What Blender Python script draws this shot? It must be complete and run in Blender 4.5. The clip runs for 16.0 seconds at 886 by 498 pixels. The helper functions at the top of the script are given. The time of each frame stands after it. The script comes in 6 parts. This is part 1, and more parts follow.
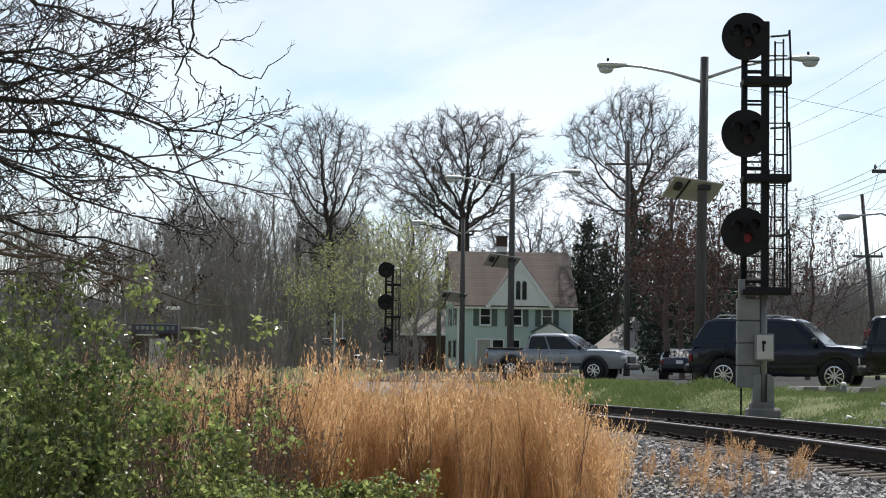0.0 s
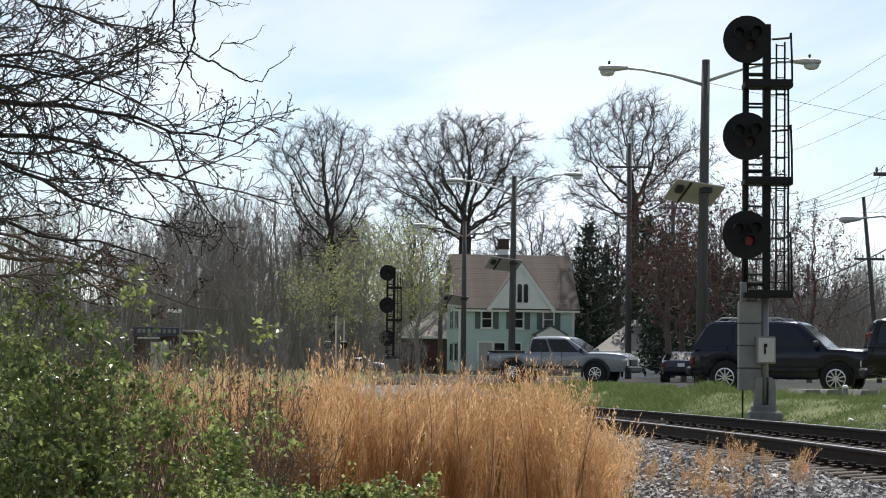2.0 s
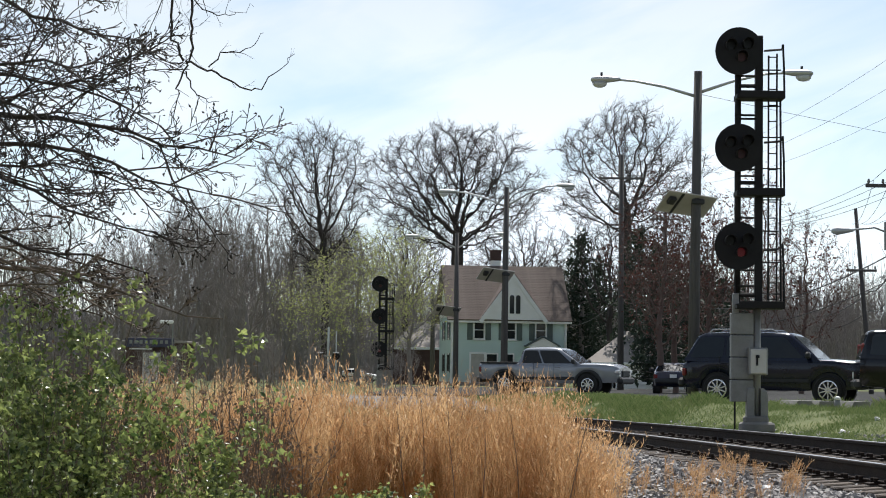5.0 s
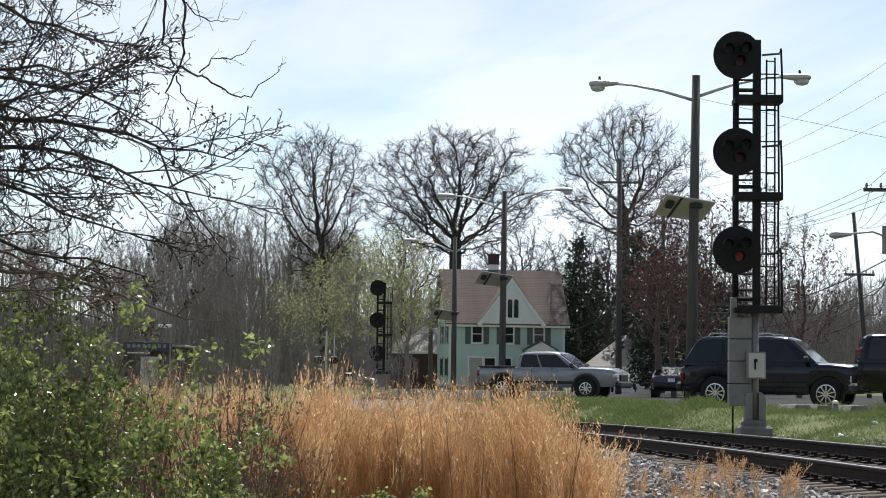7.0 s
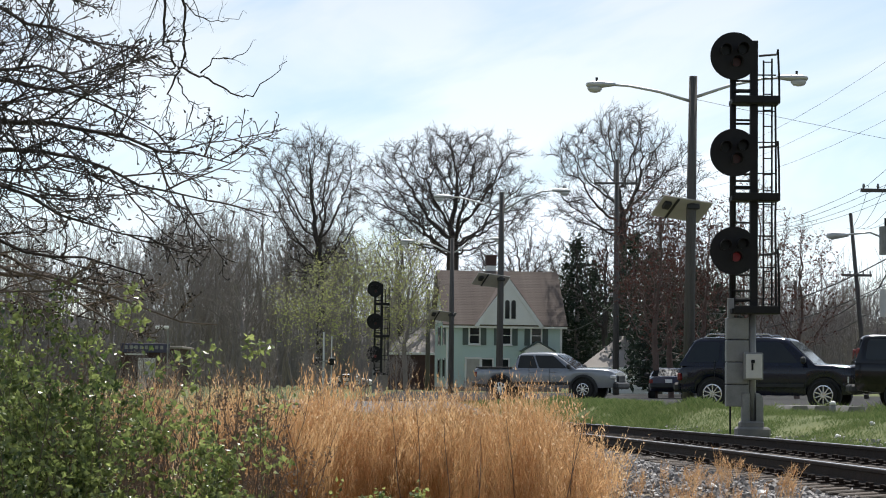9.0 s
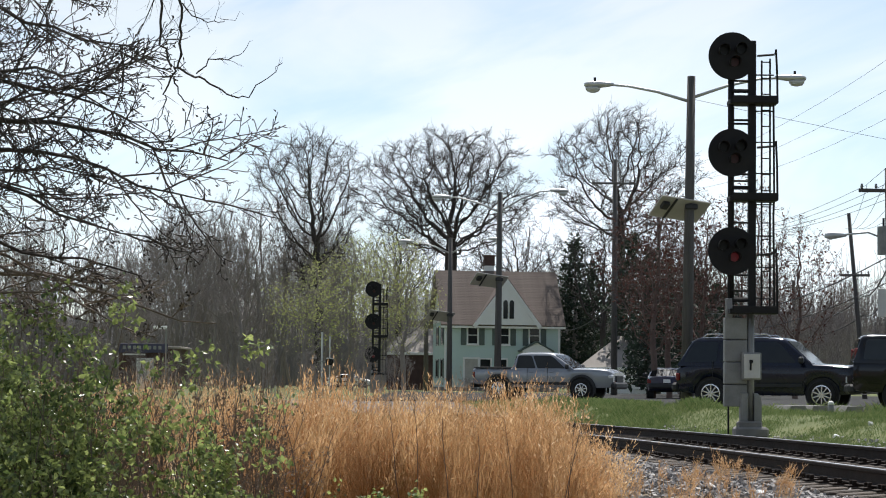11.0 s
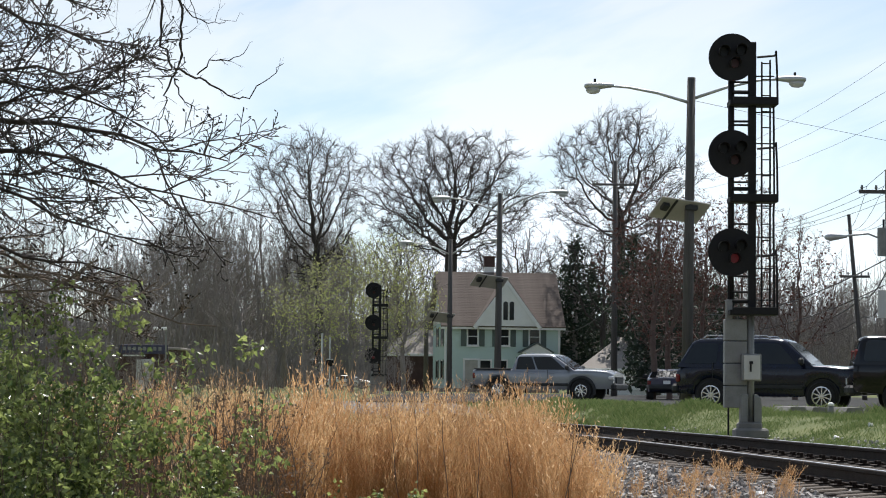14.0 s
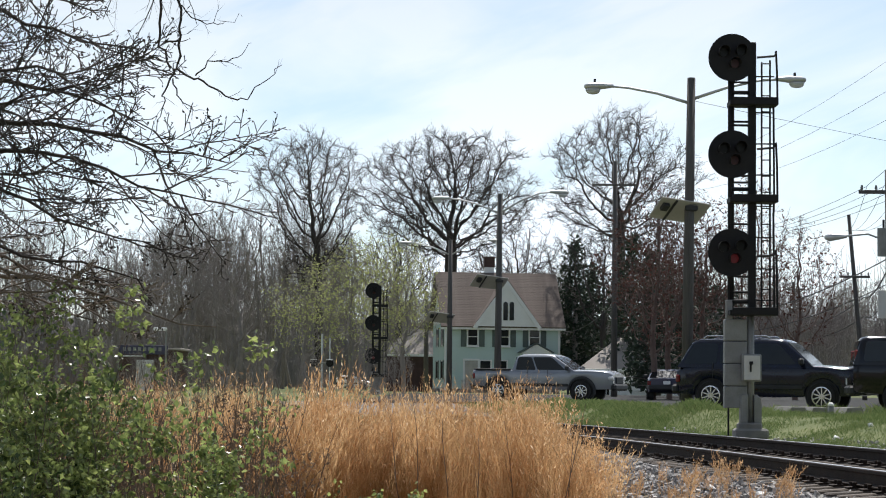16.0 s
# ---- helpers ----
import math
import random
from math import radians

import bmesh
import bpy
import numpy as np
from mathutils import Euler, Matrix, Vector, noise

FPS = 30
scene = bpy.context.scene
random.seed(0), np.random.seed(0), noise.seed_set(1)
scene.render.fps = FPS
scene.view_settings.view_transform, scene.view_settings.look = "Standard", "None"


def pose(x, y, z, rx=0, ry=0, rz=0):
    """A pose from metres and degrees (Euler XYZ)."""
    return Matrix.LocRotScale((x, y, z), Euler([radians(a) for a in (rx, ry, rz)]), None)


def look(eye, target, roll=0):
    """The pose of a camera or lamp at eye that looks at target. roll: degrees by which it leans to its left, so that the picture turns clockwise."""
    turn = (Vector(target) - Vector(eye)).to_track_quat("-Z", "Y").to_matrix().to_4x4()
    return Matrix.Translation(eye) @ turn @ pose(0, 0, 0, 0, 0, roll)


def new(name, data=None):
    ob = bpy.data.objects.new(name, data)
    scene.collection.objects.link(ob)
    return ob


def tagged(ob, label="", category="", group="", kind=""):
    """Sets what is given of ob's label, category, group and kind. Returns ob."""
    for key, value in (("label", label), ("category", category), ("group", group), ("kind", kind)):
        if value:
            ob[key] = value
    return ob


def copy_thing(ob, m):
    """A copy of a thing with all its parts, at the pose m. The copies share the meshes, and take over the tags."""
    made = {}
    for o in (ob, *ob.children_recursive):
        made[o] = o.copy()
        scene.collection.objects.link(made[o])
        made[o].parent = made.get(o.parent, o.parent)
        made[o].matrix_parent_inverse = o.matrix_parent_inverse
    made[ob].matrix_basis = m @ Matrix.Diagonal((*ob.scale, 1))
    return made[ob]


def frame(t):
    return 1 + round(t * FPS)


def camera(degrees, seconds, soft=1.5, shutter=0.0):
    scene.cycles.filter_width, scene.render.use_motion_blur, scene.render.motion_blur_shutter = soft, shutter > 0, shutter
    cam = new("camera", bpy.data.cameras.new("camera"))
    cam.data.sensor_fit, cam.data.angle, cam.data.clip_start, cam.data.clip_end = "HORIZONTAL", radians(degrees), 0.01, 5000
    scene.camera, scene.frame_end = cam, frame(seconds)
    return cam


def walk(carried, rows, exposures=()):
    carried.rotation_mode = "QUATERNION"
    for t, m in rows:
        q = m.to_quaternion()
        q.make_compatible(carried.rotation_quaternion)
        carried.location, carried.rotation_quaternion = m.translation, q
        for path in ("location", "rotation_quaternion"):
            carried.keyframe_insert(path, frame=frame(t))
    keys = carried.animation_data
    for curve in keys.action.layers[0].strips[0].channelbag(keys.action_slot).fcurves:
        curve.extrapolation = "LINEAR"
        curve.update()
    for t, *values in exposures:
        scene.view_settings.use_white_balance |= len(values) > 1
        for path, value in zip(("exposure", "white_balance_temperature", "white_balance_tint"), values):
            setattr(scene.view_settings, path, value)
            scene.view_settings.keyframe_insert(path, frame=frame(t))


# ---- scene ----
# camera: stands beside the line and is steadied by hand, turning a little
cam = camera(24.0, 16.0, 1.0)
EYE = (0.0, 0.0, 1.6)


def aim(pitch, yaw, roll):
    return pose(*EYE, 90 + pitch - 0.077, 0, yaw) @ pose(0, 0, 0, 0, 0, 0.6 + roll)


AIMS = [(0, 3.210, 0.348, 0.07), (0.5, 3.194, 0.430, 0.02), (1, 3.209, 0.446, 0.03), (1.5, 3.232, 0.403, 0.04),
        (2, 3.290, 0.389, 0.05), (2.5, 3.356, 0.374, 0.08), (3, 3.418, 0.325, 0.06), (3.5, 3.468, 0.288, 0.12),
        (4, 3.515, 0.248, 0.12), (5.2, 3.610, 0.170, 0.08), (6.5, 3.680, 0.115, 0.06), (7, 3.708, 0.129, 0.09),
        (7.5, 3.722, 0.123, 0.09), (8, 3.726, 0.106, 0.09), (8.5, 3.740, 0.079, 0.04), (9, 3.739, 0.054, 0.03),
        (10.2, 3.741, 0.018, 0.02), (11.5, 3.743, -0.002, 0.01), (12, 3.766, -0.001, 0.0), (12.5, 3.763, 0.008, 0.01),
        (13, 3.765, 0.007, 0.03), (13.5, 3.763, 0.010, 0.03), (14, 3.774, 0.006, 0.03), (14.5, 3.786, 0.007, 0.03),
        (15, 3.785, 0.000, 0.01), (15.5, 3.777, -0.001, 0.02), (16, 3.785, 0.005, 0.01)]
walk(cam, [(t, aim(p, y, r)) for t, p, y, r in AIMS], exposures=[(0.0, 0.35), (16.0, 0.35)])

# sky and sun: high sun beyond the subject, a little to one side, thin bright cirrus
SUN_EL, SUN_AZ = 60.0, 10.0  # azimuth from +y towards +x
world = bpy.data.worlds.new("sky")
scene.world = world
world.use_nodes = True
wn, wl = world.node_tree.nodes, world.node_tree.links
sky = wn.new("ShaderNodeTexSky")
sky.sky_type, sky.sun_disc = "NISHITA", False
sky.sun_elevation, sky.sun_rotation = radians(SUN_EL), radians(SUN_AZ)
sky.air_density, sky.dust_density, sky.ozone_density = 1.0, 0.5, 2.5
wtc = wn.new("ShaderNodeTexCoord")
wmap = wn.new("ShaderNodeMapping")
wmap.inputs["Scale"].default_value = (3.0, 3.0, 11.0)
wturn = wn.new("ShaderNodeMapping")
wturn.inputs["Rotation"].default_value = (0.0, radians(22), 0.0)
wl.new(wtc.outputs["Generated"], wturn.inputs["Vector"])
wl.new(wturn.outputs[0], wmap.inputs["Vector"])
cirrus = wn.new("ShaderNodeTexNoise")
cirrus.inputs["Scale"].default_value, cirrus.inputs["Detail"].default_value = 1.6, 7.0
cirrus.inputs["Distortion"].default_value = 0.6
wl.new(wmap.outputs[0], cirrus.inputs["Vector"])
wramp = wn.new("ShaderNodeValToRGB")
wramp.color_ramp.elements[0].position, wramp.color_ramp.elements[1].position = 0.40, 0.60
wramp.color_ramp.elements[0].color, wramp.color_ramp.elements[1].color = (0.26, 0.26, 0.26, 1), (0.95, 0.95, 0.95, 1)
wl.new(cirrus.outputs["Fac"], wramp.inputs[0])
wmix = wn.new("ShaderNodeMix")
wmix.data_type = "RGBA"
wl.new(wramp.outputs[0], wmix.inputs[0])
wl.new(sky.outputs[0], wmix.inputs[6])
grey = wn.new("ShaderNodeRGBToBW")
wl.new(sky.outputs[0], grey.inputs[0])
white = wn.new("ShaderNodeVectorMath")
white.operation = "MULTIPLY"
white.inputs[1].default_value = (1.19, 1.32, 1.46)
wl.new(grey.outputs[0], white.inputs[0])
wl.new(white.outputs[0], wmix.inputs[7])
wbg = wn["Background"]
wbg.inputs[1].default_value = 0.103
wl.new(wmix.outputs[2], wbg.inputs[0])
sun = new("sun", bpy.data.lights.new("sun", "SUN"))
sun.data.energy, sun.data.angle, sun.data.color = 4.6, radians(0.55), (1.0, 0.97, 0.93)
sv = Vector((math.sin(radians(SUN_AZ)) * math.cos(radians(SUN_EL)), math.cos(radians(SUN_AZ)) * math.cos(radians(SUN_EL)), math.sin(radians(SUN_EL))))
sun.matrix_world = look(sv * 100, (0, 0, 0))
scene.view_settings.exposure = 0.35


# ---- materials ----
def stuffs(name, c1, c2, rough=0.8, metal=0.0, scale=8.0, fine=60.0, bump=0.2, stretch=(1, 1, 1), spec=0.5, through_light=0.0, random=0.0, coat=0.0, emit=None, streak=0.0):
    """Two-scale procedural surface: c1 and c2 mixed by broad stains and fine grain, with relief."""
    m = bpy.data.materials.new(name)
    m.use_nodes = True
    n, l = m.node_tree.nodes, m.node_tree.links
    b = n["Principled BSDF"]
    tc = n.new("ShaderNodeTexCoord")
    mp = n.new("ShaderNodeMapping")
    mp.inputs["Scale"].default_value = stretch
    l.new(tc.outputs["Object"], mp.inputs["Vector"])
    n1, n2 = n.new("ShaderNodeTexNoise"), n.new("ShaderNodeTexNoise")
    n1.inputs["Scale"].default_value, n1.inputs["Detail"].default_value = scale, 5.0
    n2.inputs["Scale"].default_value, n2.inputs["Detail"].default_value = fine, 3.0
    l.new(mp.outputs[0], n1.inputs["Vector"])
    l.new(mp.outputs[0], n2.inputs["Vector"])
    mx = n.new("ShaderNodeMath")
    mx.operation = "MULTIPLY_ADD"
    l.new(n2.outputs["Fac"], mx.inputs[0])
    mx.inputs[1].default_value = 0.6
    sub = n.new("ShaderNodeMath")
    sub.operation = "MULTIPLY_ADD"
    l.new(n1.outputs["Fac"], sub.inputs[0])
    sub.inputs[1].default_value, sub.inputs[2].default_value = 1.5, -0.55
    l.new(sub.outputs[0], mx.inputs[2])
    last = mx.outputs[0]
    if random:
        info = n.new("ShaderNodeNewGeometry" if random > 0 else "ShaderNodeObjectInfo")
        add = n.new("ShaderNodeMath")
        add.operation = "MULTIPLY_ADD"
        l.new(info.outputs["Random Per Island" if random > 0 else "Random"], add.inputs[0])
        add.inputs[1].default_value = abs(random)
        off = n.new("ShaderNodeMath")
        off.operation = "ADD"
        off.inputs[1].default_value = -abs(random) * 0.5
        l.new(last, off.inputs[0])
        l.new(off.outputs[0], add.inputs[2])
        last = add.outputs[0]
    mix = n.new("ShaderNodeMix")
    mix.data_type, mix.clamp_factor = "RGBA", True
    l.new(last, mix.inputs[0])
    mix.inputs[6].default_value, mix.inputs[7].default_value = (*c1, 1), (*c2, 1)
    l.new(mix.outputs[2], b.inputs["Base Color"])
    b.inputs["Roughness"].default_value, b.inputs["Metallic"].default_value = rough, metal
    b.inputs["Specular IOR Level"].default_value, b.inputs["Coat Weight"].default_value = spec, coat
    if bump:
        bp = n.new("ShaderNodeBump")
        bp.inputs["Strength"].default_value, bp.inputs["Distance"].default_value = bump, 0.02
        l.new(n2.outputs["Fac"], bp.inputs["Height"])
        l.new(bp.outputs[0], b.inputs["Normal"])
    if emit:
        b.inputs["Emission Color"].default_value, b.inputs["Emission Strength"].default_value = (*emit[:3], 1), emit[3]
    if through_light:
        tr = n.new("ShaderNodeBsdfTranslucent")
        l.new(mix.outputs[2], tr.inputs["Color"])
        ms = n.new("ShaderNodeMixShader")
        ms.inputs[0].default_value = through_light
        l.new(b.outputs[0], ms.inputs[1])
        l.new(tr.outputs[0], ms.inputs[2])
        l.new(ms.outputs[0], n["Material Output"].inputs[0])
    return m


M = {
    "earth": stuffs("earth", (0.10, 0.075, 0.05), (0.20, 0.16, 0.10), 0.95, scale=0.5, fine=20, bump=0.5),
    "turf": stuffs("turf", (0.08, 0.105, 0.045), (0.18, 0.185, 0.09), 0.95, spec=0.1, scale=0.9, fine=25, bump=0.6),
    "asphalt": stuffs("asphalt", (0.035, 0.035, 0.035), (0.06, 0.06, 0.058), 0.95, spec=0.1, scale=0.7, fine=90, bump=0.3),
    "ballast_bed": stuffs("ballast_bed", (0.10, 0.095, 0.09), (0.24, 0.23, 0.21), 0.95, scale=3, fine=22, bump=1.0),
    "stone": stuffs("stone", (0.12, 0.115, 0.115), (0.42, 0.40, 0.38), 0.85, scale=5, fine=60, bump=0.4, random=1.1),
    "rail_side": stuffs("rail_side", (0.016, 0.011, 0.009), (0.040, 0.027, 0.020), 0.8, spec=0.2, scale=6, fine=80, bump=0.3),
    "rail_top": stuffs("rail_top", (0.30, 0.30, 0.31), (0.45, 0.45, 0.46), 0.32, metal=0.9, scale=4, fine=60, bump=0.05),
    "tie": stuffs("tie", (0.045, 0.037, 0.032), (0.125, 0.10, 0.08), 0.9, scale=4, fine=30, stretch=(0.4, 4, 4), bump=0.6, random=-0.6),
    "steel_black": stuffs("steel_black", (0.008, 0.008, 0.010), (0.018, 0.017, 0.017), 0.65, spec=0.3, scale=3, fine=40, bump=0.1),
    "steel_grey": stuffs("steel_grey", (0.18, 0.18, 0.17), (0.31, 0.31, 0.30), 0.55, metal=0.3, scale=3, fine=40, bump=0.12),
    "concrete": stuffs("concrete", (0.15, 0.145, 0.135), (0.28, 0.27, 0.25), 0.9, scale=3, fine=50, bump=0.3),
    "galv": stuffs("galv", (0.42, 0.43, 0.43), (0.60, 0.61, 0.61), 0.45, metal=0.6, scale=3, fine=30, bump=0.05),
    "pole_wood": stuffs("pole_wood", (0.062, 0.058, 0.055), (0.135, 0.125, 0.118), 0.9, scale=4, fine=25, stretch=(3, 3, 0.25), bump=0.5),
    "lens_red": stuffs("lens_red", (0.035, 0.007, 0.007), (0.06, 0.009, 0.008), 0.45, scale=5, fine=40, bump=0.0),
    "lens_lit": stuffs("lens_lit", (0.07, 0.006, 0.010), (0.10, 0.008, 0.013), 0.4, scale=5, fine=40, bump=0.0, emit=(1.0, 0.04, 0.07, 0.02)),
    "lens_dark": stuffs("lens_dark", (0.006, 0.006, 0.006), (0.010, 0.012, 0.011), 0.4, spec=0.3, scale=5, fine=40, bump=0.0),
    "lamp_glass": stuffs("lamp_glass", (0.62, 0.63, 0.62), (0.75, 0.76, 0.75), 0.25, scale=8, fine=60, bump=0.05, through_light=0.4),
    "panel_back": stuffs("panel_back", (0.55, 0.54, 0.50), (0.68, 0.66, 0.62), 0.6, scale=3, fine=30, bump=0.05),
    "panel_under": stuffs("panel_under", (0.36, 0.34, 0.30), (0.48, 0.455, 0.42), 0.7, scale=3, fine=30, bump=0.05),
    "solar": stuffs("solar", (0.010, 0.014, 0.03), (0.02, 0.025, 0.05), 0.2, scale=3, fine=30, bump=0.0),
    "siding": stuffs("siding", (0.46, 0.585, 0.55), (0.54, 0.655, 0.62), 0.7, scale=0.6, fine=12, bump=0.05),
    "white_paint": stuffs("white_paint", (0.72, 0.72, 0.70), (0.82, 0.82, 0.80), 0.6, scale=1.5, fine=20, bump=0.08),
    "shutter": stuffs("shutter", (0.075, 0.10, 0.092), (0.11, 0.14, 0.128), 0.6, scale=3, fine=30, bump=0.1),
    "shingle": stuffs("shingle", (0.115, 0.094, 0.083), (0.185, 0.155, 0.138), 0.95, spec=0.1, scale=0.7, fine=9, bump=0.4, random=-0.25),
    "shingle_grey": stuffs("shingle_grey", (0.24, 0.215, 0.19), (0.34, 0.31, 0.28), 0.95, scale=0.7, fine=9, bump=0.4),
    "brick_dark": stuffs("brick_dark", (0.055, 0.032, 0.028), (0.10, 0.058, 0.05), 0.9, scale=2, fine=14, bump=0.3),
    "glass": stuffs("glass", (0.012, 0.014, 0.016), (0.02, 0.024, 0.026), 0.06, scale=1, fine=4, bump=0.0, spec=0.45),
    "black_paint": stuffs("black_paint", (0.004, 0.004, 0.005), (0.006, 0.006, 0.008), 0.12, scale=2, fine=30, bump=0.0),
    "navy_paint": stuffs("navy_paint", (0.006, 0.008, 0.019), (0.010, 0.013, 0.028), 0.12, scale=2, fine=30, bump=0.0),
    "silver_paint": stuffs("silver_paint", (0.25, 0.265, 0.29), (0.32, 0.335, 0.36), 0.25, metal=0.35, scale=2, fine=200, bump=0.0, coat=0.3),
    "blue_paint": stuffs("blue_paint", (0.012, 0.016, 0.05), (0.02, 0.026, 0.07), 0.3, scale=2, fine=30, bump=0.02, coat=0.8),
    "chrome": stuffs("chrome", (0.62, 0.63, 0.64), (0.72, 0.73, 0.74), 0.22, metal=0.95, scale=3, fine=30, bump=0.02),
    "rubber": stuffs("rubber", (0.012, 0.012, 0.012), (0.026, 0.025, 0.024), 0.85, scale=4, fine=50, bump=0.2),
    "plastic": stuffs("plastic", (0.018, 0.018, 0.019), (0.03, 0.03, 0.03), 0.6, scale=4, fine=50, bump=0.1),
    "tail_red": stuffs("tail_red", (0.13, 0.008, 0.008), (0.20, 0.012, 0.012), 0.25, scale=4, fine=40, bump=0.0),
    "head_clear": stuffs("head_clear", (0.60, 0.61, 0.62), (0.75, 0.76, 0.77), 0.15, metal=0.3, scale=6, fine=40, bump=0.05),
    "bark": stuffs("bark", (0.030, 0.025, 0.024), (0.075, 0.063, 0.058), 0.95, scale=2, fine=18, stretch=(3, 3, 0.5), bump=0.7),
    # Haze over the distant trees is put into this paler bark colour.
    "bark_hazed": stuffs("bark_hazed", (0.155, 0.135, 0.125), (0.28, 0.25, 0.235), 0.95, scale=1, fine=8, bump=0.3, random=0.35),
    "bark_red": stuffs("bark_red", (0.095, 0.065, 0.055), (0.17, 0.12, 0.10), 0.95, scale=1, fine=8, bump=0.3),
    "leaf": stuffs("leaf", (0.06, 0.105, 0.03), (0.40, 0.46, 0.16), 0.30, spec=1.0, scale=3, fine=30, bump=0.05, through_light=0.55, random=0.9),
    "leaf_bud": stuffs("leaf_bud", (0.26, 0.30, 0.10), (0.48, 0.48, 0.20), 0.6, scale=1, fine=10, bump=0.05, through_light=0.45, random=0.8),
    "leaf_red": stuffs("leaf_red", (0.055, 0.024, 0.02), (0.14, 0.06, 0.046), 0.7, scale=1, fine=10, bump=0.05, through_light=0.3, random=0.9),
    "leaf_dry": stuffs("leaf_dry", (0.09, 0.062, 0.045), (0.24, 0.17, 0.11), 0.8, scale=1, fine=10, bump=0.05, through_light=0.35, random=0.8),
    "needle": stuffs("needle", (0.018, 0.032, 0.020), (0.045, 0.064, 0.038), 0.7, scale=1, fine=10, bump=0.05, through_light=0.15, random=0.6),
    "straw": stuffs("straw", (0.44, 0.275, 0.135), (0.74, 0.52, 0.29), 0.6, spec=0.25, scale=2, fine=20, bump=0.0, through_light=0.72, random=1.0),
    "straw_red": stuffs("straw_red", (0.40, 0.225, 0.105), (0.68, 0.44, 0.23), 0.6, spec=0.25, scale=2, fine=20, bump=0.0, through_light=0.72, random=1.0),
    "straw_fluff": stuffs("straw_fluff", (0.54, 0.35, 0.18), (0.80, 0.64, 0.44), 0.6, scale=2, fine=20, bump=0.0, through_light=0.6, random=1.0),
    "grass_blade": stuffs("grass_blade", (0.10, 0.16, 0.05), (0.25, 0.29, 0.125), 0.85, spec=0.1, scale=2, fine=20, bump=0.0, through_light=0.45, random=1.0),
    "twig": stuffs("twig", (0.095, 0.072, 0.06), (0.22, 0.175, 0.14), 0.9, scale=3, fine=25, bump=0.3, random=0.4),
    "wire": stuffs("wire", (0.02, 0.02, 0.02), (0.05, 0.05, 0.05), 0.7, scale=2, fine=20, bump=0.0),
    "sign_blue": stuffs("sign_blue", (0.03, 0.03, 0.06), (0.055, 0.05, 0.095), 0.5, scale=2, fine=20, bump=0.0),
    "litter": stuffs("litter", (0.24, 0.17, 0.10), (0.42, 0.32, 0.19), 0.95, scale=1.5, fine=30, bump=0.6),
    # Pale grey-brown: the haze of distance is put into this colour.
    "hazed_wood": stuffs("hazed_wood", (0.13, 0.12, 0.118), (0.21, 0.195, 0.19), 0.95, scale=0.25, fine=2.5, bump=0.6),
}


